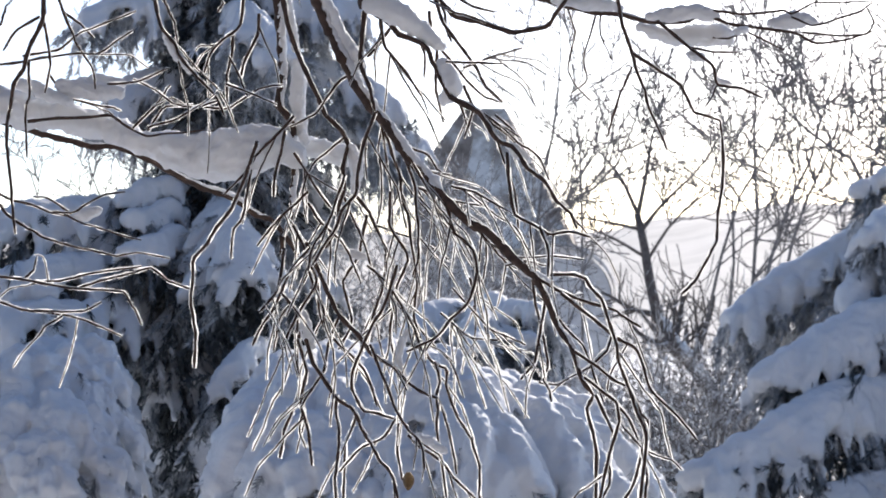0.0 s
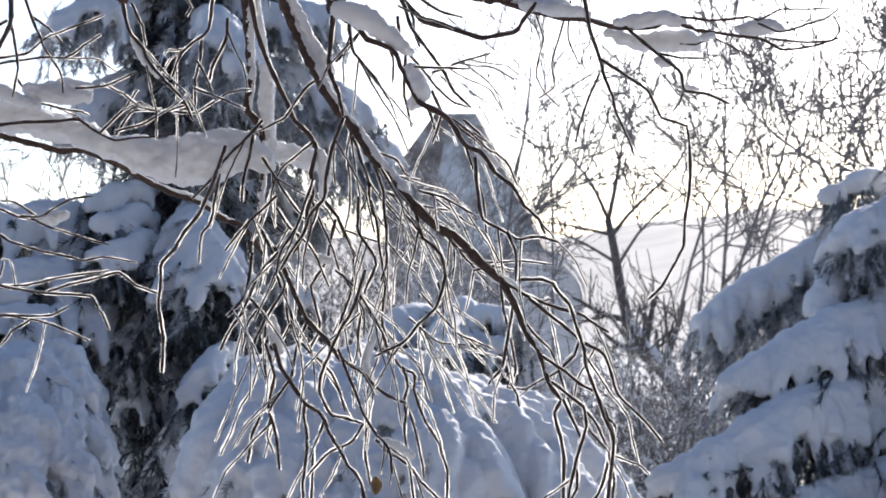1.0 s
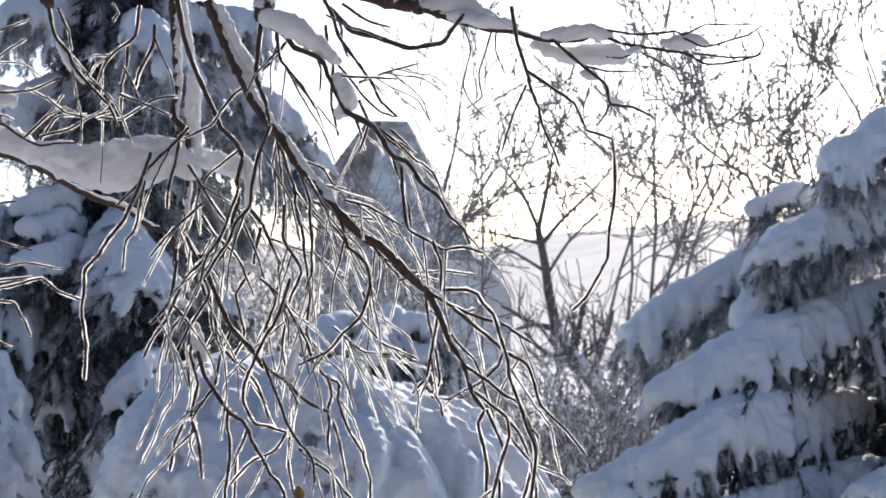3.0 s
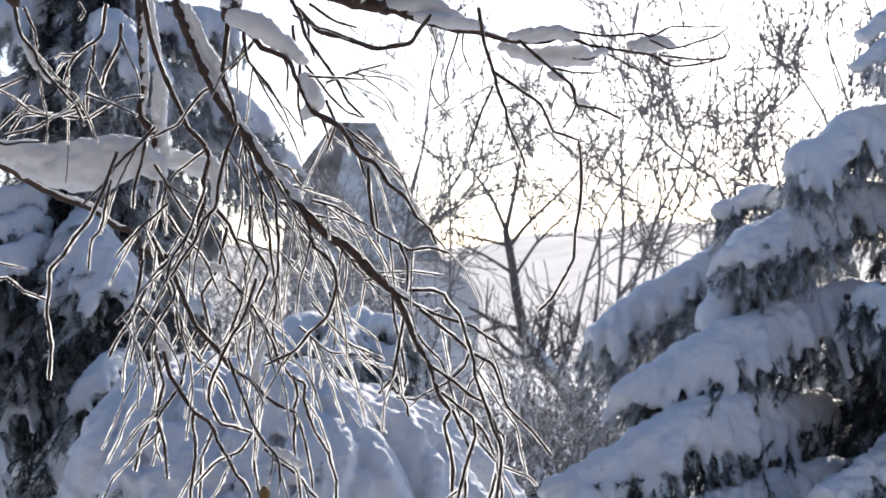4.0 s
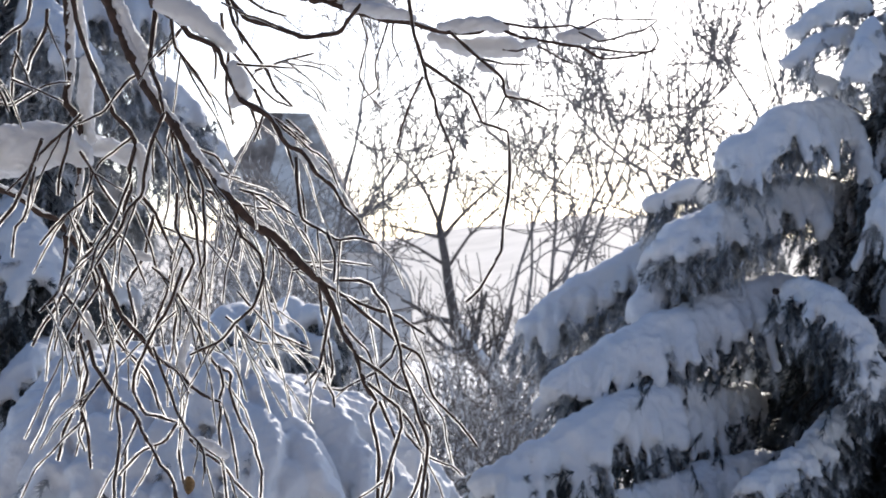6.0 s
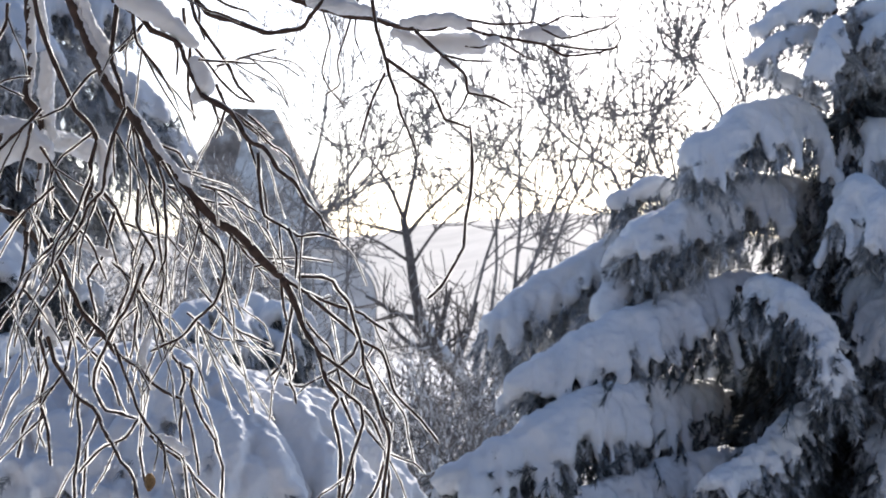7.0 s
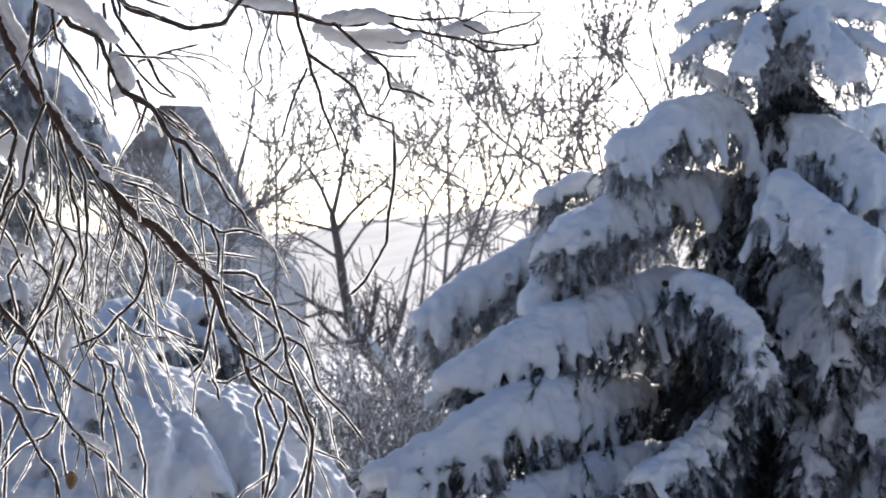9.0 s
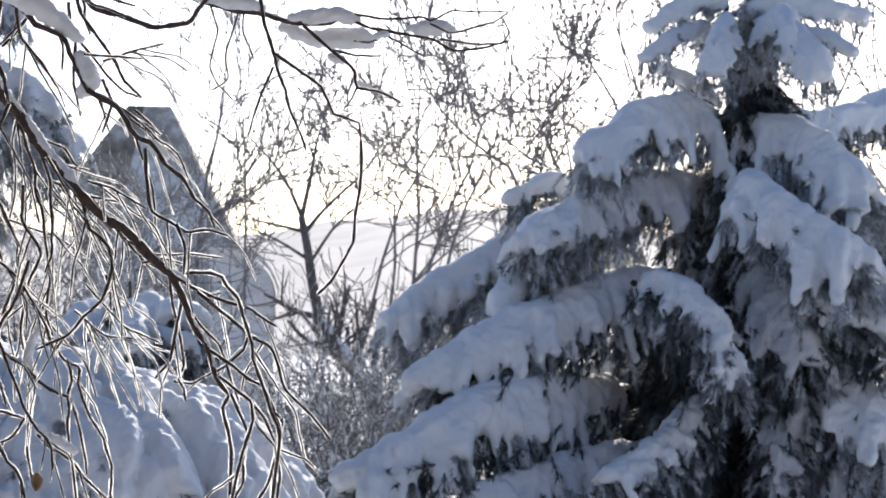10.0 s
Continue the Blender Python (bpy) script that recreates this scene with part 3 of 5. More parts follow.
# ---- the frosted tree whose branches hang across the view ----
TREE = tagged(new("hanging_tree"), "bare tree with drooping frosted twigs and snow on its limbs", "tree")
TREE.location = (-1.75, 2.3, 0.0)
TREE_FOOT = np.array((-1.75, 2.3, 0.0))
GROWTH = []
limb_rng = np.random.default_rng(77)


def hoar(line, rad, frost, twig):
    """Hoarfrost on the sunward half of a twig: a thin crust, and ice needles that stand out from it."""
    rng = limb_rng
    n = len(line)
    tan = np.gradient(line, axis=0)
    tan /= np.linalg.norm(tan, axis=1)[:, None]
    sunward = np.array([0.12, 0.90, 0.42])
    u = sunward - (tan @ sunward)[:, None] * tan
    u /= np.linalg.norm(u, axis=1)[:, None]
    w = np.cross(tan, u)
    wrap = 0.80 + 0.22 * frost
    ang = np.radians([-112, -88, -50, 0, 50, 88, 112]) * wrap
    grow = np.array([0.75, 1, 1, 1, 1, 1, 0.75])
    verts = []
    for i in range(n):
        r = (rad[i] + 0.00035 * rng.uniform(0.2, 2.0, 7)) * grow
        verts.append(line[i] + (np.cos(ang) * r)[:, None] * u[i] + (np.sin(ang) * r)[:, None] * w[i])
    verts = np.vstack(verts)
    faces = [(i * 7 + j, i * 7 + j + 1, i * 7 + j + 8, i * 7 + j + 7) for i in range(n - 1) for j in range(6)]
    for way in (-1, 1):
        h = (0.0003 + 0.0006 * frost) * np.abs(rng.normal(1.0, 0.55, n))
        inner = line + w * (way * 0.8 * rad)[:, None] + u * (0.2 * rad)[:, None]
        outer = line + w * (way * (rad + h))[:, None] + u * (0.3 * rad)[:, None]
        k0 = len(verts)
        verts = np.vstack([verts, inner, outer])
        faces += [(k0 + i, k0 + i + 1, k0 + n + i + 1, k0 + n + i) for i in range(n - 1)]
    length = np.linalg.norm(np.diff(line, axis=0), axis=1).sum()
    m = int(length * 2000 * (0.3 + frost))
    k = rng.integers(0, n - 1, m)
    q = rng.random(m)[:, None]
    base = line[k] * (1 - q) + line[k + 1] * q
    a = np.clip(rng.normal(0, 1.15, m), -2.3, 2.3) * wrap
    d = np.cos(a)[:, None] * u[k] + np.sin(a)[:, None] * w[k]
    base = base + d * (rad[k] * 0.9)[:, None]
    tip = base + (d + tan[k] * rng.normal(0, 0.5, m)[:, None]) * (rng.uniform(0.0005, 0.0024, m) * (0.55 + 0.6 * frost))[:, None]
    side = tan[k] + rng.normal(0, 0.35, (m, 3))
    side /= np.linalg.norm(side, axis=1)[:, None] + 1e-9
    spikes = np.empty((3 * m, 3))
    spikes[0::3], spikes[1::3], spikes[2::3] = base - side * 0.0009, base + side * 0.0009, tip
    faces += [tuple(g) for g in (np.arange(3 * m).reshape(m, 3) + len(verts)).tolist()]
    link_mesh("frost", np.vstack([verts, spikes]), faces, FROST, twig, "crust of white hoarfrost")


def limb(r0, r1, frost, *pts, name="twig"):
    """A limb or twig along a few places, thinner to its end, knotted at its buds; frost sits on its sunward side."""
    rng = limb_rng
    line = spline(np.array(pts) - TREE_FOOT, 4)
    length = np.linalg.norm(np.diff(line, axis=0), axis=1).sum()
    n = max(8, int(length / 0.007))
    line = spline(np.array(pts) - TREE_FOOT, n)
    s = np.linspace(0, 1, n + 1)
    knots = max(2, int(length / 0.026))
    kink = rng.normal(size=(knots + 1, 3)) * min(0.0026, r0 * 0.95)
    kink[0] = kink[-1] = 0
    wob = np.stack([np.interp(s * knots, np.arange(knots + 1), kink[:, c]) for c in range(3)], 1)
    p = np.array(pts) - TREE_FOOT
    bent = np.stack([np.interp(s * (len(p) - 1), np.arange(len(p)), p[:, c]) for c in range(3)], 1)
    line = 0.3 * line + 0.7 * bent + wob + rng.normal(size=(n + 1, 3)) * 0.0002
    rad = (0.68 if r0 < 0.0035 else 0.74) * (r0 + (r1 - r0) * s) * (1 + rng.uniform(-0.08, 0.08, n + 1))
    step = max(3, int(rng.uniform(0.022, 0.04) / 0.007))
    rad[step // 2::step] *= 1.22
    rad[-1] *= 0.7
    v, f = tube(line, rad, 7, 0.07, rng)
    ob = link_mesh(name, v, f, BARK, TREE)
    GROWTH.append((line, rad, frost))
    if frost > 0.04:
        hoar(line, rad, frost, ob)
    return ob


def snow_on_limb(*lumps_at):
    """A cushion of snow lying along a limb: places with their radius."""
    p = np.array(lumps_at)
    line = spline(p, 5 * len(p))
    q = line[:, :3] - TREE_FOOT
    r = np.maximum(line[:, 3], 0.002)
    small = r.max() < 0.012
    snow_mesh("snow_cap", [lump(q, r, 12)], 0.0022 if small else 0.004, SNOW_NEAR, TREE, "soft cushion of snow", 4, 0.9 * float(np.median(r)), 1.3 * float(np.median(r)))


trunk_line = spline([(0, 0, -0.1), (0.03, 0, 0.9), (-0.02, 0.02, 1.8), (0.05, 0, 2.8), (0.1, 0, 3.6)], 40)
tv, tf = tube(trunk_line, np.linspace(0.10, 0.05, 41), 14, 0.06, np.random.default_rng(2))
link_mesh("trunk", tv, tf, BARK_TRUNK, TREE)
# heavy limbs that carry the branches, from the trunk to where they come into sight
limb(0.030, 0.0100, 0.0, (-1.70, 2.30, 2.60), (-1.1, 2.2, 2.62), (-0.55, 2.1, 2.34), (-0.3629, 2.0000, 2.0609), name="limb")
limb(0.030, 0.0080, 0.0, (-1.70, 2.30, 2.75), (-1.0, 2.2, 2.78), (-0.45, 2.1, 2.42), (-0.3028, 2.0000, 2.0598), (-0.3028, 2.0000, 2.0334), name="limb")
limb(0.028, 0.0060, 0.0, (-1.70, 2.30, 2.90), (-1.0, 2.2, 2.92), (-0.35, 2.1, 2.50), (-0.1673, 2.0000, 2.0770), (-0.1149, 2.0000, 2.0445), name="limb")
limb(0.030, 0.0070, 0.0, (-1.72, 2.30, 1.75), (-1.2, 2.2, 1.95), (-0.8743, 2.0500, 1.9331), (-0.7595, 2.0500, 1.9076), name="limb")
limb(0.024, 0.0050, 0.0, (-1.70, 2.30, 2.55), (-1.1, 2.15, 2.55), (-0.70, 2.05, 2.25), (-0.6727, 1.9500, 2.0579), name="limb")
limb(0.024, 0.0050, 0.0, (-1.70, 2.30, 2.50), (-1.1, 2.1, 2.52), (-0.60, 2.0, 2.32), (-0.5502, 1.9800, 2.0675), (-0.5488, 1.9800, 2.0443), name="limb")
limb(0.022, 0.0040, 0.0, (-1.72, 2.30, 1.45), (-1.2, 2.15, 1.65), (-0.8241, 2.0000, 1.8256), (-0.7404, 2.0000, 1.8150), name="limb")
limb(0.022, 0.0035, 0.0, (-1.72, 2.30, 1.30), (-1.2, 2.1, 1.5), (-0.8027, 1.9500, 1.7107), (-0.7212, 1.9500, 1.7041), name="limb")

# the main hanging branch
limb(0.0078, 0.0062, 0.35, (-0.365, 2.000, 2.054), (-0.349, 1.996, 2.010), (-0.331, 1.993, 1.980), (-0.314, 1.989, 1.940), (-0.291, 1.985, 1.910), (-0.270, 1.982, 1.885), (-0.251, 1.978, 1.856), (-0.230, 1.975, 1.830), (-0.207, 1.971, 1.810), (-0.178, 1.967, 1.781), (-0.142, 1.964, 1.754), (-0.103, 1.960, 1.717))
limb(0.0032, 0.0019, 0.50, (-0.103, 1.960, 1.717), (-0.074, 1.945, 1.699), (-0.036, 1.930, 1.684), (-0.005, 1.915, 1.677), (0.016, 1.900, 1.661))
limb(0.0051, 0.0029, 0.55, (-0.103, 1.960, 1.717), (-0.090, 1.952, 1.688), (-0.077, 1.944, 1.660), (-0.062, 1.936, 1.634), (-0.046, 1.928, 1.605), (-0.036, 1.920, 1.586))
limb(0.0049, 0.0029, 0.30, (-0.303, 2.000, 2.033), (-0.272, 1.994, 2.007), (-0.251, 1.988, 1.994), (-0.225, 1.982, 1.974), (-0.208, 1.976, 1.943), (-0.200, 1.970, 1.922))
limb(0.0042, 0.0019, 0.45, (-0.200, 1.970, 1.922), (-0.168, 1.967, 1.900), (-0.144, 1.964, 1.872), (-0.121, 1.961, 1.854), (-0.100, 1.959, 1.834), (-0.078, 1.956, 1.811), (-0.062, 1.953, 1.788), (-0.055, 1.950, 1.770))
limb(0.0029, 0.0019, 0.70, (-0.134, 1.960, 1.857), (-0.135, 1.955, 1.819), (-0.128, 1.950, 1.790), (-0.103, 1.945, 1.775), (-0.083, 1.940, 1.770), (-0.055, 1.935, 1.768), (-0.039, 1.930, 1.760))
limb(0.0025, 0.0019, 0.90, (-0.096, 1.940, 1.772), (-0.086, 1.920, 1.747), (-0.085, 1.900, 1.717))
limb(0.0025, 0.0025, 1.00, (-0.086, 1.920, 1.718), (-0.045, 1.917, 1.716), (-0.027, 1.914, 1.685), (-0.016, 1.911, 1.653), (-0.004, 1.909, 1.621), (0.013, 1.906, 1.575), (0.020, 1.903, 1.538), (0.014, 1.900, 1.472))
limb(0.0020, 0.0013, 0.50, (-0.155, 2.012, 1.898), (-0.139, 2.022, 1.890), (-0.122, 2.031, 1.879))
limb(0.0023, 0.0013, 0.70, (-0.195, 2.030, 1.923), (-0.192, 2.051, 1.905), (-0.186, 2.073, 1.886))
limb(0.0020, 0.0013, 0.50, (-0.189, 2.024, 1.962), (-0.164, 2.044, 1.975), (-0.122, 2.065, 1.990))
limb(0.0019, 0.0013, 0.40, (-0.202, 1.953, 1.960), (-0.176, 1.946, 1.956), (-0.137, 1.939, 1.955))
limb(0.0027, 0.0013, 0.40, (-0.232, 2.044, 2.033), (-0.222, 2.046, 1.992), (-0.192, 2.048, 1.952), (-0.172, 2.050, 1.935), (-0.148, 2.052, 1.924))
limb(0.0027, 0.0017, 0.40, (-0.218, 2.040, 2.045), (-0.208, 2.012, 2.014), (-0.199, 1.984, 1.987))
limb(0.0040, 0.0027, 0.50, (-0.412, 2.050, 2.064), (-0.398, 2.044, 2.015), (-0.380, 2.039, 1.973), (-0.362, 2.033, 1.936), (-0.344, 2.028, 1.905), (-0.331, 2.022, 1.877), (-0.326, 2.017, 1.840), (-0.332, 2.011, 1.810), (-0.335, 2.006, 1.777), (-0.349, 2.000, 1.750))
limb(0.0068, 0.0037, 0.35, (-0.424, 2.080, 2.069), (-0.417, 2.076, 2.013), (-0.414, 2.071, 1.971), (-0.414, 2.067, 1.926), (-0.404, 2.062, 1.905), (-0.397, 2.058, 1.881), (-0.396, 2.053, 1.840), (-0.397, 2.049, 1.806), (-0.401, 2.044, 1.772), (-0.407, 2.040, 1.741))
limb(0.0039, 0.0029, 0.30, (-0.302, 1.997, 2.026), (-0.302, 1.987, 1.992), (-0.300, 1.977, 1.958), (-0.291, 1.967, 1.930), (-0.284, 1.956, 1.905))
limb(0.0023, 0.0020, 0.30, (-0.273, 2.004, 2.007), (-0.285, 2.004, 1.991), (-0.300, 2.003, 1.973))
limb(0.0029, 0.0019, 0.60, (-0.283, 1.951, 1.903), (-0.291, 1.945, 1.870), (-0.301, 1.939, 1.838), (-0.305, 1.932, 1.811), (-0.317, 1.926, 1.793), (-0.321, 1.920, 1.773), (-0.334, 1.914, 1.753), (-0.347, 1.907, 1.729))
limb(0.0032, 0.0019, 0.60, (-0.312, 1.978, 1.813), (-0.297, 1.985, 1.795), (-0.286, 1.991, 1.766), (-0.278, 1.998, 1.740), (-0.285, 2.005, 1.704), (-0.297, 2.011, 1.671), (-0.303, 2.018, 1.635))
limb(0.0023, 0.0016, 0.60, (-0.310, 2.027, 1.961), (-0.334, 2.010, 1.944), (-0.358, 1.993, 1.908), (-0.387, 1.976, 1.890))
limb(0.0026, 0.0020, 0.60, (-0.292, 2.030, 1.908), (-0.279, 2.023, 1.877), (-0.268, 2.016, 1.843), (-0.263, 2.010, 1.816), (-0.252, 2.003, 1.786), (-0.243, 1.996, 1.750), (-0.237, 1.990, 1.711), (-0.239, 1.983, 1.672), (-0.234, 1.976, 1.646))
limb(0.0026, 0.0016, 0.70, (-0.258, 2.012, 1.859), (-0.243, 1.998, 1.809), (-0.235, 1.984, 1.775), (-0.235, 1.971, 1.743), (-0.241, 1.957, 1.717))
limb(0.0022, 0.0016, 0.60, (-0.240, 1.950, 1.845), (-0.222, 1.962, 1.810), (-0.214, 1.973, 1.793), (-0.199, 1.985, 1.774))
limb(0.0029, 0.0019, 0.60, (-0.207, 1.971, 1.810), (-0.198, 1.964, 1.781), (-0.177, 1.956, 1.754), (-0.166, 1.949, 1.723), (-0.177, 1.942, 1.685), (-0.206, 1.934, 1.653), (-0.244, 1.927, 1.633))
limb(0.0023, 0.0017, 0.70, (-0.184, 2.048, 1.716), (-0.176, 2.066, 1.694), (-0.173, 2.083, 1.676))
limb(0.0026, 0.0016, 0.50, (-0.179, 1.979, 1.780), (-0.155, 2.002, 1.750), (-0.132, 2.024, 1.726))
limb(0.0020, 0.0013, 0.80, (-0.138, 2.004, 1.730), (-0.116, 2.010, 1.735), (-0.093, 2.015, 1.730))
limb(0.0019, 0.0013, 0.80, (-0.133, 1.970, 1.739), (-0.102, 1.992, 1.736), (-0.048, 2.013, 1.737))
limb(0.0023, 0.0016, 0.70, (-0.255, 2.019, 1.860), (-0.231, 2.042, 1.844), (-0.207, 2.065, 1.839))
limb(0.0023, 0.0017, 0.90, (-0.248, 2.039, 1.824), (-0.216, 2.022, 1.813), (-0.165, 2.005, 1.799))
limb(0.0023, 0.0016, 0.80, (-0.199, 1.986, 1.821), (-0.164, 1.961, 1.806), (-0.130, 1.936, 1.789))
# lower spray
limb(0.0029, 0.0019, 0.80, (-0.390, 1.965, 1.749), (-0.391, 1.933, 1.704), (-0.405, 1.902, 1.678))
limb(0.0026, 0.0019, 0.90, (-0.363, 1.980, 1.750), (-0.394, 1.981, 1.704), (-0.415, 1.982, 1.671), (-0.431, 1.983, 1.637))
limb(0.0025, 0.0019, 0.90, (-0.390, 1.950, 1.698), (-0.377, 1.956, 1.672), (-0.391, 1.962, 1.641))
limb(0.0039, 0.0023, 0.55, (-0.372, 2.000, 1.757), (-0.350, 1.988, 1.711), (-0.328, 1.977, 1.675), (-0.294, 1.965, 1.638), (-0.266, 1.953, 1.615), (-0.233, 1.942, 1.590), (-0.209, 1.930, 1.581))
limb(0.0023, 0.0016, 0.80, (-0.215, 1.984, 1.578), (-0.207, 1.973, 1.556), (-0.196, 1.962, 1.525), (-0.190, 1.951, 1.495))
limb(0.0036, 0.0019, 0.55, (-0.379, 2.000, 1.671), (-0.363, 1.988, 1.619), (-0.335, 1.977, 1.580), (-0.307, 1.965, 1.556), (-0.289, 1.953, 1.525), (-0.268, 1.942, 1.501), (-0.253, 1.930, 1.465))
limb(0.0026, 0.0023, 1.00, (-0.382, 2.032, 1.664), (-0.388, 2.029, 1.617), (-0.385, 2.026, 1.578), (-0.403, 2.023, 1.538), (-0.406, 2.020, 1.504))
limb(0.0026, 0.0023, 1.00, (-0.377, 1.982, 1.645), (-0.367, 1.979, 1.606), (-0.374, 1.975, 1.573), (-0.364, 1.972, 1.542), (-0.358, 1.969, 1.501))
limb(0.0023, 0.0016, 0.70, (-0.334, 2.020, 1.674), (-0.349, 1.999, 1.619), (-0.360, 1.978, 1.587), (-0.369, 1.957, 1.568))
limb(0.0027, 0.0023, 1.00, (-0.343, 2.048, 1.577), (-0.334, 2.014, 1.526), (-0.332, 1.980, 1.458))
limb(0.0023, 0.0020, 1.00, (-0.315, 2.025, 1.555), (-0.329, 2.041, 1.517), (-0.336, 2.056, 1.448))
limb(0.0025, 0.0022, 1.00, (-0.258, 1.952, 1.730), (-0.280, 1.957, 1.672), (-0.305, 1.962, 1.627), (-0.314, 1.967, 1.594), (-0.300, 1.971, 1.562), (-0.263, 1.976, 1.554))
limb(0.0026, 0.0019, 0.90, (-0.276, 1.987, 1.743), (-0.269, 1.987, 1.704), (-0.245, 1.986, 1.670), (-0.225, 1.986, 1.620), (-0.205, 1.986, 1.606), (-0.195, 1.986, 1.562), (-0.179, 1.986, 1.530), (-0.169, 1.986, 1.478), (-0.165, 1.986, 1.456))
limb(0.0025, 0.0019, 0.60, (-0.288, 1.951, 1.640), (-0.264, 1.935, 1.590), (-0.251, 1.919, 1.558), (-0.231, 1.903, 1.541), (-0.219, 1.887, 1.506))
limb(0.0026, 0.0019, 0.90, (-0.247, 1.968, 1.537), (-0.225, 1.983, 1.517), (-0.200, 1.998, 1.483), (-0.169, 2.013, 1.456))
limb(0.0019, 0.0016, 1.00, (-0.262, 1.970, 1.555), (-0.276, 1.977, 1.533), (-0.303, 1.983, 1.522), (-0.330, 1.990, 1.492))
limb(0.0023, 0.0020, 1.00, (-0.268, 2.043, 1.544), (-0.274, 2.064, 1.509), (-0.269, 2.086, 1.473))
limb(0.0023, 0.0019, 1.00, (-0.218, 1.984, 1.620), (-0.214, 1.975, 1.582), (-0.216, 1.966, 1.544), (-0.202, 1.957, 1.468))
limb(0.0023, 0.0020, 1.00, (-0.359, 2.002, 1.724), (-0.357, 2.008, 1.684), (-0.348, 2.014, 1.651), (-0.309, 2.020, 1.611), (-0.291, 2.026, 1.565))
limb(0.0022, 0.0019, 1.00, (-0.362, 1.961, 1.736), (-0.353, 1.967, 1.710), (-0.374, 1.974, 1.672), (-0.378, 1.981, 1.652))
limb(0.0026, 0.0020, 0.90, (-0.304, 2.030, 1.791), (-0.312, 2.038, 1.751), (-0.333, 2.046, 1.711), (-0.328, 2.055, 1.670), (-0.343, 2.063, 1.630))
limb(0.0025, 0.0019, 0.90, (-0.266, 1.954, 1.813), (-0.268, 1.962, 1.775), (-0.252, 1.971, 1.743), (-0.263, 1.980, 1.698), (-0.271, 1.988, 1.658), (-0.266, 1.997, 1.619))
limb(0.0022, 0.0019, 0.90, (-0.319, 1.959, 1.833), (-0.331, 1.949, 1.787), (-0.348, 1.940, 1.755), (-0.356, 1.930, 1.723))
limb(0.0023, 0.0020, 0.80, (-0.388, 2.011, 1.863), (-0.365, 2.031, 1.825), (-0.344, 2.051, 1.792))
limb(0.0023, 0.0016, 0.90, (-0.366, 1.984, 1.802), (-0.345, 1.998, 1.776), (-0.321, 2.011, 1.744), (-0.310, 2.025, 1.711))
limb(0.0026, 0.0020, 0.70, (-0.387, 2.005, 1.777), (-0.368, 1.994, 1.750), (-0.356, 1.983, 1.698), (-0.344, 1.972, 1.672))
limb(0.0023, 0.0019, 1.00, (-0.296, 1.982, 1.730), (-0.268, 1.965, 1.710), (-0.246, 1.949, 1.672), (-0.228, 1.933, 1.634))
# end of the main branch
limb(0.0028, 0.0019, 0.70, (-0.072, 1.930, 1.698), (-0.039, 1.926, 1.673), (-0.012, 1.921, 1.648), (0.007, 1.917, 1.638), (0.019, 1.913, 1.618), (0.028, 1.909, 1.593), (0.049, 1.904, 1.569), (0.076, 1.900, 1.539))
limb(0.0028, 0.0019, 0.70, (-0.058, 1.930, 1.634), (-0.027, 1.924, 1.614), (-0.012, 1.918, 1.599), (0.002, 1.912, 1.592), (0.013, 1.906, 1.569), (0.022, 1.900, 1.562))
limb(0.0025, 0.0022, 0.90, (-0.046, 1.920, 1.606), (-0.027, 1.917, 1.586), (-0.010, 1.913, 1.577), (-0.006, 1.910, 1.561), (-0.015, 1.907, 1.538), (-0.026, 1.903, 1.507), (-0.030, 1.900, 1.471))
limb(0.0022, 0.0019, 0.90, (-0.008, 1.958, 1.559), (0.002, 1.932, 1.547), (0.016, 1.906, 1.531))
limb(0.0023, 0.0023, 1.00, (-0.011, 2.019, 1.570), (0.002, 2.031, 1.552), (0.018, 2.044, 1.520), (0.007, 2.056, 1.479), (-0.005, 2.069, 1.451))
limb(0.0026, 0.0022, 1.00, (0.023, 1.966, 1.557), (0.016, 1.934, 1.523), (0.019, 1.902, 1.471))
limb(0.0027, 0.0027, 1.00, (-0.039, 2.049, 1.578), (-0.042, 2.047, 1.552), (-0.035, 2.045, 1.513), (-0.036, 2.043, 1.454))
limb(0.0026, 0.0019, 1.00, (-0.035, 1.991, 1.582), (-0.015, 1.977, 1.545), (-0.018, 1.963, 1.501), (-0.031, 1.949, 1.465))
limb(0.0023, 0.0020, 0.80, (-0.108, 2.009, 1.714), (-0.100, 2.019, 1.671), (-0.093, 2.029, 1.619), (-0.097, 2.039, 1.597))
limb(0.0023, 0.0019, 1.00, (-0.092, 1.996, 1.691), (-0.102, 1.989, 1.646), (-0.103, 1.983, 1.620), (-0.120, 1.976, 1.600))
limb(0.0019, 0.0016, 1.00, (-0.097, 1.956, 1.598), (-0.079, 1.976, 1.597), (-0.064, 1.995, 1.602))
limb(0.0019, 0.0016, 1.00, (-0.092, 1.953, 1.600), (-0.087, 1.948, 1.590), (-0.083, 1.942, 1.577))
limb(0.0023, 0.0020, 1.00, (-0.017, 2.034, 1.650), (-0.022, 2.016, 1.629), (-0.041, 1.998, 1.614), (-0.063, 1.980, 1.603))
limb(0.0020, 0.0020, 1.00, (-0.071, 2.023, 1.691), (-0.052, 2.067, 1.697))
limb(0.0016, 0.0013, 1.00, (-0.215, 2.013, 1.675), (-0.183, 2.025, 1.647), (-0.147, 2.038, 1.643))
limb(0.0016, 0.0013, 1.00, (-0.196, 1.961, 1.704), (-0.151, 1.952, 1.660), (-0.112, 1.943, 1.640))
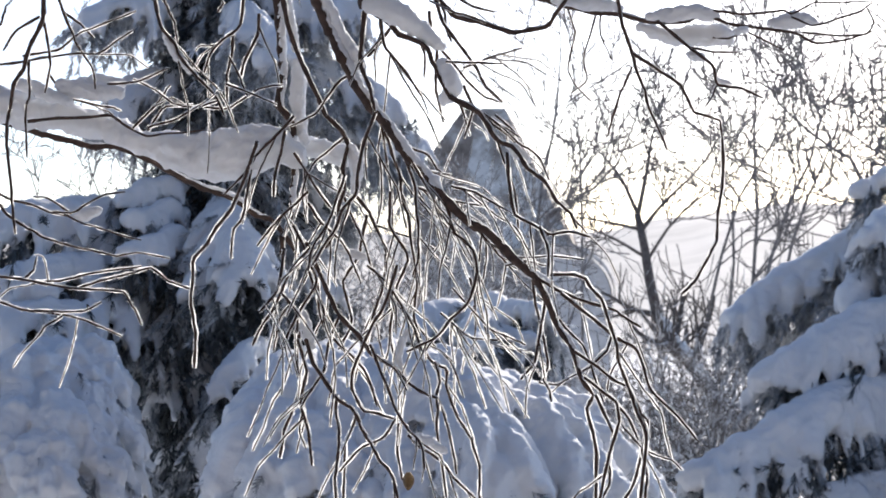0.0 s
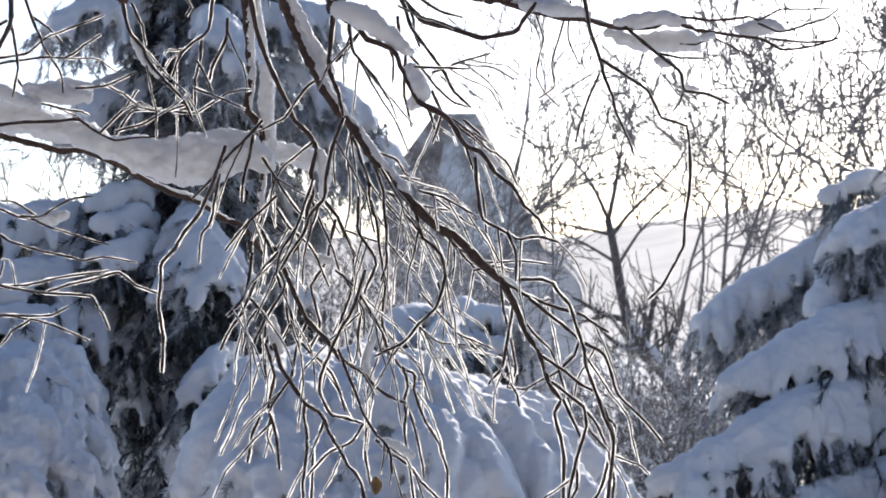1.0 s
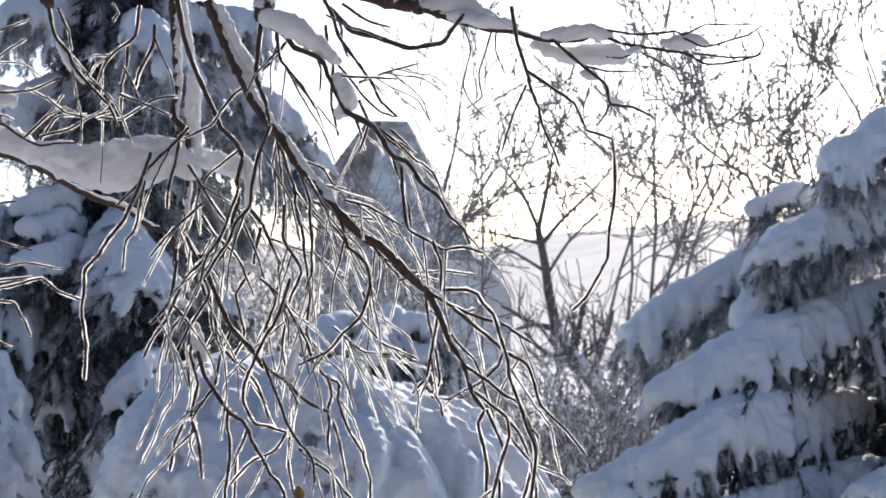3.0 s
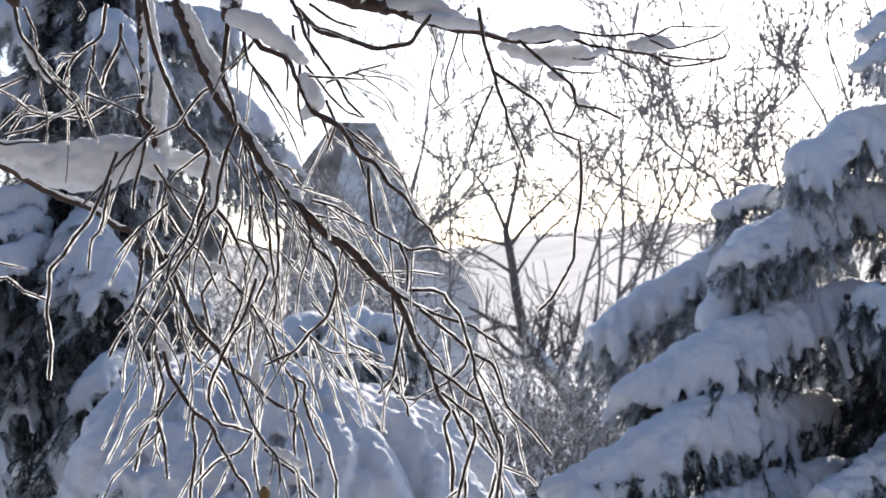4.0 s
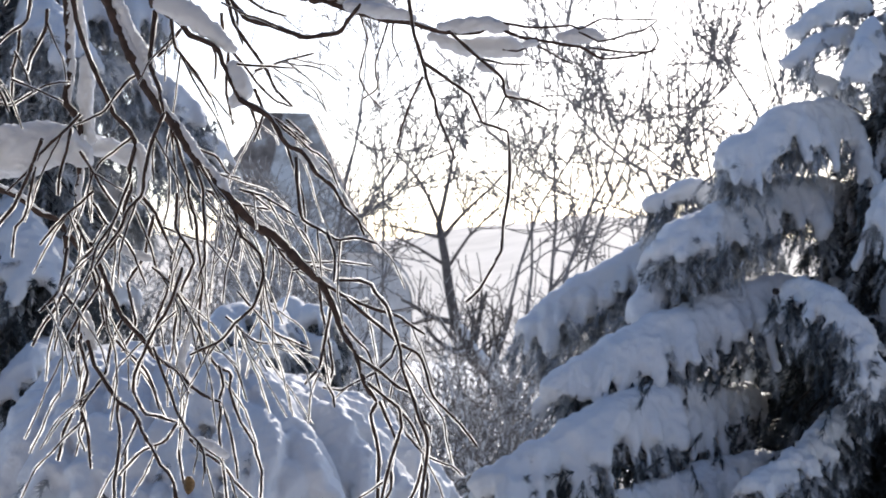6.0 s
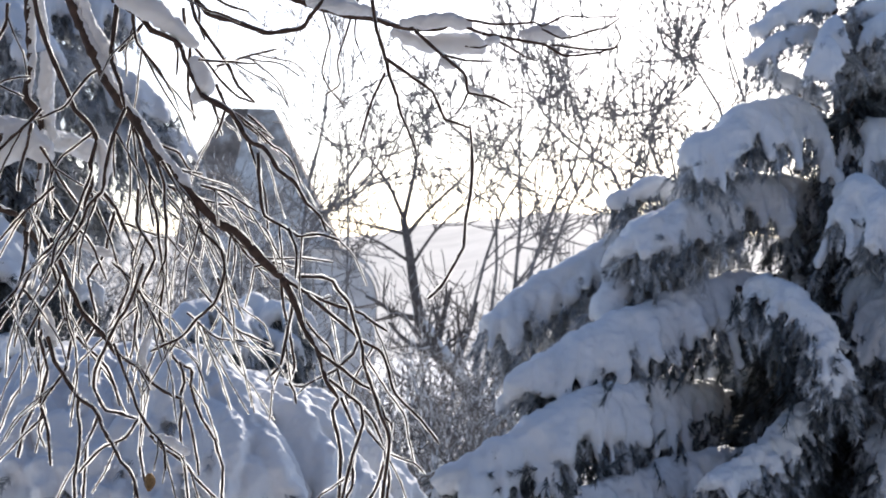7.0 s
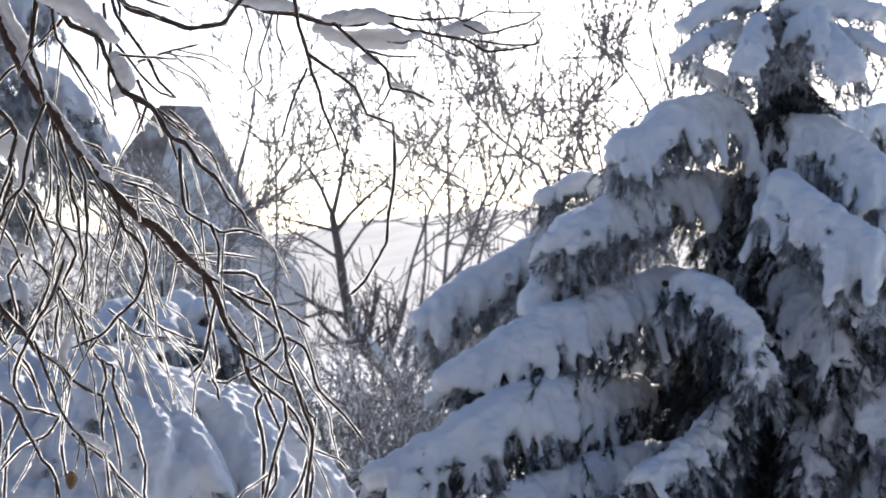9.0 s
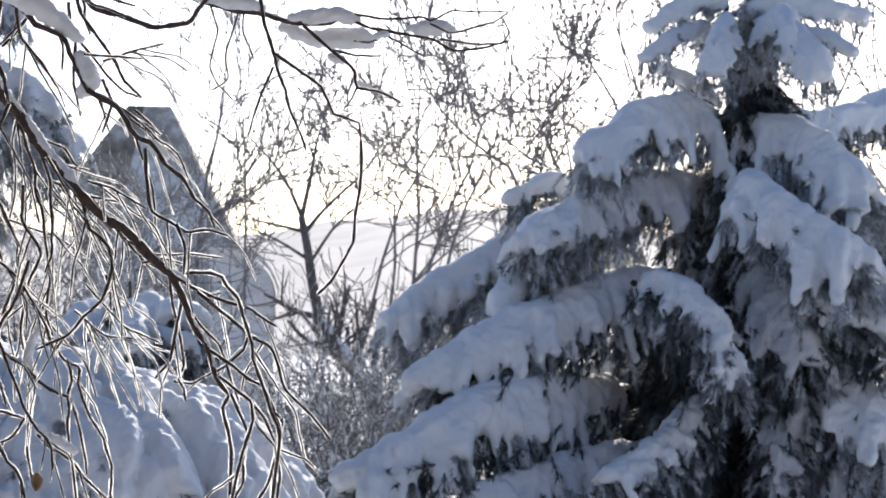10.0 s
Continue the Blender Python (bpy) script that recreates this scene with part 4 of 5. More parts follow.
# finer twigs round the second limb
limb(0.0032, 0.0017, 0.30, (-0.230, 1.960, 2.059), (-0.210, 1.960, 2.014), (-0.187, 1.960, 1.976), (-0.164, 1.960, 1.944), (-0.139, 1.960, 1.914))
limb(0.0026, 0.0016, 0.50, (-0.281, 1.975, 2.013), (-0.276, 1.975, 1.983), (-0.253, 1.975, 1.951), (-0.233, 1.975, 1.924))
limb(0.0024, 0.0015, 0.20, (-0.207, 1.990, 2.049), (-0.177, 1.990, 2.029), (-0.150, 1.990, 2.021))
limb(0.0024, 0.0016, 0.40, (-0.218, 2.005, 1.982), (-0.218, 2.005, 1.932), (-0.211, 2.005, 1.896))
limb(0.0026, 0.0016, 0.40, (-0.189, 2.020, 1.941), (-0.179, 2.020, 1.914), (-0.188, 2.020, 1.879))
limb(0.0024, 0.0015, 0.30, (-0.269, 2.035, 2.046), (-0.247, 2.035, 2.009), (-0.234, 2.035, 1.979), (-0.237, 2.035, 1.952))
limb(0.0022, 0.0014, 0.40, (-0.154, 2.050, 1.909), (-0.124, 2.050, 1.882))
limb(0.0028, 0.0016, 0.40, (-0.302, 2.065, 1.931), (-0.264, 2.065, 1.877), (-0.236, 2.065, 1.861), (-0.205, 2.065, 1.834))
# upper branch that reaches out to the side
limb(0.0085, 0.0062, 0.00, (-0.224, 2.020, 2.074), (-0.154, 2.020, 2.054), (-0.101, 2.020, 2.045), (-0.061, 2.020, 2.035), (-0.017, 2.020, 2.024), name="limb")
limb(0.0049, 0.0026, 0.00, (-0.119, 2.020, 2.050), (-0.080, 2.017, 2.034), (-0.037, 2.013, 2.024), (-0.005, 2.010, 2.020), (0.034, 2.007, 2.010), (0.079, 2.003, 2.012), (0.117, 2.000, 2.005))
limb(0.0026, 0.0013, 0.00, (0.034, 2.000, 2.010), (0.085, 1.997, 2.023), (0.129, 1.993, 2.012), (0.167, 1.990, 2.016), (0.189, 1.987, 2.018), (0.217, 1.983, 2.025), (0.275, 1.980, 2.025))
limb(0.0029, 0.0016, 0.00, (0.117, 2.000, 2.005), (0.155, 1.996, 2.000), (0.189, 1.992, 1.994), (0.211, 1.988, 1.979), (0.248, 1.984, 1.982), (0.275, 1.980, 1.991))
limb(0.0016, 0.0010, 0.10, (0.196, 1.965, 1.989), (0.234, 1.973, 1.985), (0.266, 1.981, 1.987), (0.277, 1.988, 2.002), (0.271, 1.996, 2.020))
limb(0.0016, 0.0010, 0.10, (0.185, 1.979, 2.009), (0.209, 1.976, 1.998), (0.246, 1.972, 2.008), (0.258, 1.968, 2.009), (0.273, 1.964, 2.021))
limb(0.0017, 0.0010, 0.00, (0.211, 2.050, 2.014), (0.240, 2.082, 2.016))
limb(0.0017, 0.0013, 0.00, (0.126, 2.048, 2.011), (0.155, 2.040, 1.994), (0.183, 2.032, 1.978))
limb(0.0019, 0.0013, 0.00, (0.136, 1.999, 1.997), (0.117, 2.008, 1.990), (0.079, 2.016, 1.994))
limb(0.0032, 0.0016, 0.05, (-0.011, 2.000, 2.048), (-0.005, 1.997, 2.002), (0.008, 1.994, 1.972), (0.009, 1.991, 1.952), (0.016, 1.989, 1.926), (0.024, 1.986, 1.903), (0.038, 1.983, 1.877), (0.046, 1.980, 1.860))
limb(0.0029, 0.0016, 0.05, (0.008, 1.990, 1.971), (0.037, 1.988, 1.951), (0.062, 1.986, 1.930), (0.081, 1.984, 1.905), (0.102, 1.982, 1.893), (0.108, 1.980, 1.872))
limb(0.0023, 0.0019, 1.00, (0.108, 1.980, 1.872), (0.108, 1.973, 1.818), (0.103, 1.967, 1.773), (0.093, 1.960, 1.742))
limb(0.0019, 0.0022, 1.00, (0.093, 1.960, 1.742), (0.077, 1.955, 1.713), (0.061, 1.950, 1.697))
limb(0.0023, 0.0016, 0.00, (0.007, 2.000, 1.957), (-0.007, 2.017, 1.929), (-0.016, 2.033, 1.898), (-0.022, 2.050, 1.881))
limb(0.0029, 0.0019, 0.05, (0.040, 1.998, 2.006), (0.075, 1.991, 1.977), (0.096, 1.984, 1.952), (0.103, 1.977, 1.934), (0.128, 1.970, 1.929), (0.152, 1.963, 1.916))
limb(0.0016, 0.0013, 0.05, (0.104, 1.990, 1.936), (0.095, 1.964, 1.918), (0.087, 1.938, 1.904))
limb(0.0019, 0.0013, 0.05, (0.075, 1.988, 1.977), (0.102, 2.012, 1.976), (0.133, 2.036, 1.978))
limb(0.0020, 0.0013, 0.00, (-0.027, 2.046, 2.049), (-0.027, 2.049, 2.007), (-0.017, 2.051, 1.973))
limb(0.0039, 0.0026, 0.05, (-0.223, 2.000, 2.046), (-0.200, 1.995, 2.019), (-0.166, 1.990, 2.010), (-0.130, 1.985, 1.994), (-0.094, 1.980, 2.001), (-0.078, 1.975, 2.020), (-0.065, 1.971, 2.034))
limb(0.0019, 0.0013, 0.05, (-0.157, 1.959, 2.004), (-0.176, 1.946, 2.013), (-0.194, 1.934, 2.017), (-0.218, 1.922, 2.025))
limb(0.0013, 0.0010, 0.30, (-0.068, 2.028, 2.033), (-0.061, 2.037, 2.002), (-0.067, 2.045, 1.963), (-0.058, 2.054, 1.944), (-0.040, 2.062, 1.924))
limb(0.0013, 0.0010, 0.30, (-0.034, 1.986, 2.015), (-0.046, 1.994, 1.969), (-0.045, 2.002, 1.944), (-0.063, 2.010, 1.929))
# the snow-covered limb
limb(0.0050, 0.0040, 0.00, (-0.763, 2.060, 1.909), (-0.709, 2.067, 1.891), (-0.654, 2.075, 1.880), (-0.610, 2.083, 1.870), (-0.558, 2.090, 1.846), (-0.503, 2.098, 1.825), (-0.470, 2.105, 1.807), (-0.436, 2.113, 1.780), (-0.402, 2.120, 1.745))
limb(0.0030, 0.0013, 0.00, (-0.717, 2.020, 1.904), (-0.664, 2.020, 1.906), (-0.609, 2.020, 1.910), (-0.592, 2.020, 1.898), (-0.566, 2.020, 1.889), (-0.526, 2.020, 1.888), (-0.497, 2.020, 1.891))
limb(0.0020, 0.0013, 0.80, (-0.568, 2.027, 1.892), (-0.544, 2.034, 1.921), (-0.517, 2.041, 1.924))
limb(0.0020, 0.0013, 0.70, (-0.584, 2.016, 1.894), (-0.556, 2.027, 1.927), (-0.545, 2.038, 1.948))
limb(0.0019, 0.0013, 0.90, (-0.501, 1.986, 1.915), (-0.526, 1.991, 1.924), (-0.551, 1.996, 1.937), (-0.579, 2.001, 1.951))
limb(0.0019, 0.0016, 0.90, (-0.554, 1.978, 1.892), (-0.507, 1.972, 1.907), (-0.466, 1.966, 1.921))
limb(0.0020, 0.0013, 0.60, (-0.709, 2.027, 1.936), (-0.661, 2.031, 1.929), (-0.621, 2.036, 1.918), (-0.605, 2.040, 1.917))
limb(0.0019, 0.0013, 0.60, (-0.734, 1.979, 1.967), (-0.696, 1.990, 1.975), (-0.652, 2.001, 1.982), (-0.614, 2.012, 1.990), (-0.586, 2.023, 2.012))
limb(0.0020, 0.0013, 0.60, (-0.719, 2.015, 1.982), (-0.677, 2.015, 1.988), (-0.643, 2.015, 2.011), (-0.580, 2.015, 2.034))
limb(0.0019, 0.0013, 0.40, (-0.595, 1.951, 1.939), (-0.558, 1.949, 1.941), (-0.521, 1.947, 1.957))
# hanging twigs on that side
limb(0.0035, 0.0019, 0.30, (-0.681, 1.975, 2.059), (-0.685, 1.977, 2.016), (-0.699, 1.978, 1.977), (-0.716, 1.980, 1.944), (-0.724, 1.981, 1.911), (-0.729, 1.983, 1.871), (-0.721, 1.984, 1.824), (-0.716, 1.986, 1.767))
limb(0.0026, 0.0013, 0.20, (-0.673, 1.996, 2.059), (-0.660, 2.003, 2.020), (-0.653, 2.010, 1.994), (-0.636, 2.017, 1.967), (-0.631, 2.024, 1.933))
limb(0.0023, 0.0016, 0.30, (-0.670, 2.015, 2.035), (-0.654, 2.028, 2.020), (-0.639, 2.040, 2.006))
limb(0.0026, 0.0016, 0.30, (-0.684, 1.985, 2.024), (-0.680, 1.987, 1.998), (-0.677, 1.990, 1.971), (-0.683, 1.992, 1.935))
limb(0.0020, 0.0016, 0.40, (-0.690, 2.024, 1.962), (-0.681, 2.038, 1.943), (-0.677, 2.053, 1.933))
limb(0.0023, 0.0016, 0.40, (-0.701, 1.985, 1.974), (-0.704, 1.995, 1.945), (-0.712, 2.006, 1.920), (-0.713, 2.016, 1.860))
limb(0.0023, 0.0017, 0.20, (-0.706, 2.037, 2.033), (-0.736, 2.043, 2.013), (-0.756, 2.050, 1.994))
limb(0.0020, 0.0013, 0.20, (-0.759, 2.048, 2.025), (-0.757, 2.070, 2.049), (-0.760, 2.092, 2.064))
limb(0.0032, 0.0019, 0.50, (-0.549, 1.980, 2.048), (-0.535, 1.976, 2.007), (-0.521, 1.972, 1.978), (-0.496, 1.968, 1.953), (-0.470, 1.964, 1.927), (-0.459, 1.960, 1.902))
limb(0.0023, 0.0016, 0.50, (-0.543, 2.002, 2.045), (-0.529, 1.999, 2.017), (-0.524, 1.995, 1.993))
limb(0.0026, 0.0016, 0.60, (-0.438, 1.967, 2.043), (-0.454, 1.977, 2.003), (-0.477, 1.987, 1.981), (-0.493, 1.997, 1.956))
limb(0.0027, 0.0020, 0.50, (-0.469, 2.044, 2.009), (-0.469, 2.037, 1.975), (-0.473, 2.031, 1.926))
limb(0.0026, 0.0020, 0.80, (-0.432, 2.019, 2.029), (-0.435, 2.025, 2.006), (-0.450, 2.030, 1.973), (-0.458, 2.036, 1.954))
limb(0.0020, 0.0016, 0.50, (-0.469, 2.023, 1.979), (-0.450, 1.998, 1.949), (-0.435, 1.974, 1.926))
limb(0.0026, 0.0016, 0.60, (-0.391, 2.028, 1.908), (-0.425, 2.028, 1.872), (-0.446, 2.028, 1.845), (-0.476, 2.028, 1.815))
limb(0.0029, 0.0023, 0.90, (-0.425, 1.980, 1.874), (-0.440, 1.988, 1.829), (-0.466, 1.996, 1.790), (-0.505, 2.004, 1.744), (-0.508, 2.012, 1.697), (-0.509, 2.020, 1.609))
limb(0.0023, 0.0016, 0.80, (-0.440, 2.017, 1.844), (-0.449, 2.010, 1.797), (-0.460, 2.004, 1.774), (-0.460, 1.997, 1.738))
limb(0.0026, 0.0020, 0.90, (-0.399, 2.012, 1.890), (-0.412, 2.024, 1.851), (-0.417, 2.035, 1.812))
limb(0.0023, 0.0016, 0.80, (-0.372, 2.014, 1.817), (-0.404, 2.022, 1.791), (-0.436, 2.030, 1.754))
limb(0.0019, 0.0016, 0.50, (-0.466, 1.953, 2.022), (-0.454, 1.902, 2.033))
limb(0.0019, 0.0013, 0.90, (-0.492, 1.994, 1.916), (-0.466, 1.997, 1.913), (-0.426, 1.999, 1.936), (-0.400, 2.002, 1.942))
limb(0.0019, 0.0013, 0.90, (-0.460, 1.972, 1.940), (-0.435, 1.978, 1.930), (-0.403, 1.984, 1.917))
# low twigs on that side
limb(0.0023, 0.0013, 0.40, (-0.745, 2.013, 1.816), (-0.709, 2.000, 1.807), (-0.670, 1.987, 1.794), (-0.632, 1.974, 1.777), (-0.597, 1.961, 1.769), (-0.553, 1.948, 1.759))
limb(0.0026, 0.0013, 0.30, (-0.739, 1.997, 1.803), (-0.715, 1.989, 1.781), (-0.685, 1.980, 1.764), (-0.627, 1.971, 1.750), (-0.584, 1.963, 1.739), (-0.522, 1.954, 1.738))
limb(0.0019, 0.0013, 0.30, (-0.660, 1.955, 1.792), (-0.630, 1.937, 1.790), (-0.595, 1.919, 1.805), (-0.559, 1.901, 1.812))
limb(0.0019, 0.0013, 0.50, (-0.651, 1.982, 1.794), (-0.667, 1.958, 1.809), (-0.676, 1.934, 1.809))
limb(0.0022, 0.0016, 0.60, (-0.728, 1.969, 1.717), (-0.683, 1.956, 1.711), (-0.625, 1.943, 1.704), (-0.571, 1.930, 1.696), (-0.551, 1.917, 1.680), (-0.540, 1.904, 1.663))
limb(0.0019, 0.0016, 0.80, (-0.697, 1.997, 1.711), (-0.660, 1.988, 1.714), (-0.630, 1.980, 1.721), (-0.560, 1.972, 1.729))
limb(0.0020, 0.0016, 0.80, (-0.647, 2.011, 1.704), (-0.619, 2.011, 1.711), (-0.588, 2.012, 1.718), (-0.558, 2.012, 1.728), (-0.537, 2.012, 1.711), (-0.508, 2.012, 1.702))
limb(0.0022, 0.0016, 0.60, (-0.730, 1.974, 1.688), (-0.693, 1.987, 1.678), (-0.650, 1.999, 1.671), (-0.595, 2.012, 1.647))
limb(0.0019, 0.0013, 0.80, (-0.681, 1.950, 1.678), (-0.623, 1.939, 1.679), (-0.594, 1.929, 1.688))
limb(0.0019, 0.0013, 0.90, (-0.656, 1.978, 1.671), (-0.673, 1.967, 1.658), (-0.677, 1.957, 1.648))
limb(0.0019, 0.0013, 0.90, (-0.698, 1.962, 1.714), (-0.693, 1.976, 1.727), (-0.692, 1.991, 1.741))

# many more fine twigs grow from the hanging limbs
side_rng = np.random.default_rng(21)
grown = [q for q in GROWTH if q[2] >= 0.45 and q[1][0] < 0.006]
for k in range(430):
    line, rad, frost = grown[int(side_rng.integers(len(grown)))]
    i = int(side_rng.integers(2, len(line) - 2))
    if line[i][0] + TREE_FOOT[0] > 0.03:
        continue
    if line[i][0] + TREE_FOOT[0] < -0.42 and side_rng.random() < 0.65:
        continue
    if line[i][0] + TREE_FOOT[0] > -0.13 and side_rng.random() < 0.7:
        continue
    if side_rng.random() < 0.6 and not -0.30 < line[i][0] + TREE_FOOT[0] < 0.02:
        continue
    if line[i][2] < 1.62 and side_rng.random() < 0.72:
        continue
    d = line[min(i + 2, len(line) - 1)] - line[i - 2]
    d /= np.linalg.norm(d)
    turn = side_rng.normal(size=3) * np.array([0.7, 0.35, 0.35])
    d = 0.8 * d + turn + np.array([0, 0, -0.4])
    d /= np.linalg.norm(d)
    ln = side_rng.uniform(0.03, 0.11)
    p0 = line[i] + TREE_FOOT
    bend = np.array([side_rng.normal() * 0.12 * ln, side_rng.normal() * 0.1 * ln, -0.12 * ln])
    r = min(rad[i] * 0.8, 0.0021)
    limb(r, r * 0.7, min(1.0, frost), tuple(p0), tuple(p0 + d * ln * 0.35 + bend * 0.6), tuple(p0 + d * ln * 0.7 + bend), tuple(p0 + d * ln + bend * 0.7 + np.array([0, 0, -0.25 * ln])))

# snow lying on the limbs
snow_on_limb((-0.154, 2.020, 2.062, 0.0060), (-0.128, 2.020, 2.058, 0.0100), (-0.094, 2.020, 2.056, 0.0125), (-0.064, 2.020, 2.051, 0.0120), (-0.038, 2.020, 2.040, 0.0090), (-0.024, 2.020, 2.032, 0.0050))
snow_on_limb((-0.806, 2.060, 1.944, 0.0268), (-0.763, 2.060, 1.927, 0.0241), (-0.720, 2.060, 1.923, 0.0227), (-0.678, 2.060, 1.910, 0.0187), (-0.635, 2.060, 1.900, 0.0174), (-0.593, 2.060, 1.884, 0.0174), (-0.551, 2.060, 1.873, 0.0214), (-0.509, 2.060, 1.864, 0.0268), (-0.467, 2.060, 1.869, 0.0308), (-0.439, 2.060, 1.873, 0.0281), (-0.411, 2.060, 1.873, 0.0214), (-0.391, 2.060, 1.864, 0.0134))
snow_on_limb((-0.417, 2.090, 1.875, 0.0136), (-0.382, 2.090, 1.875, 0.0136), (-0.347, 2.090, 1.866, 0.0136), (-0.320, 2.090, 1.859, 0.0081))
snow_on_limb((-0.675, 2.030, 1.946, 0.0105), (-0.640, 2.030, 1.942, 0.0119), (-0.605, 2.030, 1.938, 0.0079))
snow_on_limb((-0.728, 2.020, 1.949, 0.0079), (-0.700, 2.020, 1.941, 0.0092), (-0.665, 2.020, 1.927, 0.0066))
snow_on_limb((-0.660, 2.050, 1.951, 0.0080), (-0.632, 2.050, 1.954, 0.0107), (-0.608, 2.050, 1.951, 0.0067))
snow_on_limb((-0.295, 1.990, 2.033, 0.0103), (-0.272, 1.990, 2.026, 0.0142), (-0.248, 1.990, 2.012, 0.0129), (-0.225, 1.990, 1.994, 0.0103), (-0.211, 1.990, 1.981, 0.0052))
snow_on_limb((-0.409, 2.070, 2.060, 0.0061), (-0.403, 2.070, 2.026, 0.0061), (-0.397, 2.070, 1.993, 0.0054))
snow_on_limb((-0.397, 2.070, 1.976, 0.0061), (-0.393, 2.070, 1.957, 0.0094), (-0.395, 2.070, 1.930, 0.0101), (-0.391, 2.070, 1.904, 0.0074), (-0.386, 2.070, 1.883, 0.0054))
snow_on_limb((-0.350, 2.000, 2.044, 0.0065), (-0.333, 2.000, 2.007, 0.0071), (-0.316, 2.000, 1.974, 0.0104), (-0.306, 2.000, 1.957, 0.0091), (-0.316, 2.000, 1.974, 0.0052))
snow_on_limb((-0.323, 2.030, 1.870, 0.0073), (-0.316, 2.030, 1.844, 0.0086), (-0.319, 2.030, 1.819, 0.0059))
snow_on_limb((-0.211, 1.980, 1.960, 0.0090), (-0.201, 1.980, 1.947, 0.0129), (-0.198, 1.980, 1.931, 0.0116), (-0.208, 1.980, 1.918, 0.0077))
snow_on_limb((-0.133, 1.980, 1.868, 0.0051), (-0.124, 1.980, 1.860, 0.0077), (-0.111, 1.980, 1.850, 0.0051))
snow_on_limb((-0.117, 1.980, 1.723, 0.0051), (-0.101, 1.980, 1.718, 0.0058), (-0.085, 1.980, 1.707, 0.0045))
snow_on_limb((-0.079, 2.000, 2.037, 0.0065), (-0.050, 2.000, 2.033, 0.0091), (-0.024, 2.000, 2.029, 0.0078), (-0.008, 2.000, 2.026, 0.0052))
snow_on_limb((0.028, 2.000, 2.016, 0.0052), (0.053, 2.000, 2.017, 0.0091), (0.079, 2.000, 2.019, 0.0091), (0.101, 2.000, 2.015, 0.0065))
snow_on_limb((0.015, 2.020, 2.008, 0.0052), (0.037, 2.020, 1.999, 0.0092), (0.060, 2.020, 1.994, 0.0105), (0.086, 2.020, 1.996, 0.0131), (0.109, 2.020, 1.996, 0.0131), (0.118, 2.020, 1.990, 0.0079))
snow_on_limb((0.165, 2.000, 2.005, 0.0052), (0.184, 2.000, 2.007, 0.0104), (0.203, 2.000, 2.009, 0.0091), (0.212, 2.000, 2.005, 0.0052))
snow_on_limb((0.074, 2.000, 1.970, 0.0058), (0.085, 2.000, 1.967, 0.0058))
snow_on_limb((0.103, 2.000, 1.941, 0.0032), (0.117, 2.000, 1.937, 0.0039))
snow_on_limb((0.123, 1.990, 1.994, 0.0039), (0.135, 1.990, 1.997, 0.0052))
snow_on_limb((-0.536, 1.980, 2.001, 0.0039), (-0.523, 1.980, 1.978, 0.0058), (-0.506, 1.980, 1.958, 0.0051))
snow_on_limb((-0.647, 2.000, 1.788, 0.0058), (-0.633, 2.000, 1.792, 0.0084), (-0.620, 2.000, 1.796, 0.0058))
snow_on_limb((-0.253, 1.960, 1.646, 0.0038), (-0.257, 1.960, 1.621, 0.0051), (-0.244, 1.960, 1.589, 0.0032))
snow_on_limb((-0.235, 1.950, 1.537, 0.0051), (-0.220, 1.950, 1.529, 0.0076), (-0.205, 1.950, 1.521, 0.0051))
snow_on_limb((-0.262, 1.970, 1.614, 0.0032), (-0.254, 1.970, 1.640, 0.0045), (-0.248, 1.970, 1.659, 0.0026))
snow_on_limb((-0.376, 2.000, 1.671, 0.0078), (-0.369, 2.000, 1.651, 0.0078), (-0.365, 2.000, 1.638, 0.0052))
snow_on_limb((-0.342, 2.020, 1.751, 0.0039), (-0.322, 2.020, 1.745, 0.0059), (-0.299, 2.020, 1.739, 0.0039))
snow_on_limb((-0.275, 2.020, 1.764, 0.0033), (-0.255, 2.020, 1.750, 0.0039))

# and small drifts along the upper side of the thicker limbs
drift_rng = np.random.default_rng(9)
for line, rad, frost in [q for q in GROWTH if q[1][0] > 0.0026]:
    inside = [i for i in range(len(line)) if -0.8 < line[i][0] + TREE_FOOT[0] < 0.7 and line[i][2] < 2.2]
    for k in range(min(9 if rad[0] > 0.0036 else 4, len(inside) // 7)):
        i = inside[int(drift_rng.integers(len(inside)))]
        w = int(drift_rng.integers(2, 6) if rad[0] < 0.0036 else drift_rng.integers(3, 10))
        a, b = max(0, i - w), min(len(line), i + w + 1)
        if b - a < 4:
            continue
        q = line[a:b] + np.array([0.25, 0.2, 0.85]) * (rad[a:b] * 1.0)[:, None] + TREE_FOOT
        size = np.maximum(rad[a:b] * drift_rng.uniform(0.6, 1.05 if rad[0] < 0.0036 else 1.35), 0.0018) * np.sin(np.linspace(0.5, 2.7, b - a))
        step = max(1, (b - a) // 4)
        snow_on_limb(*[(*p, r) for p, r in zip(q[::step], size[::step])])

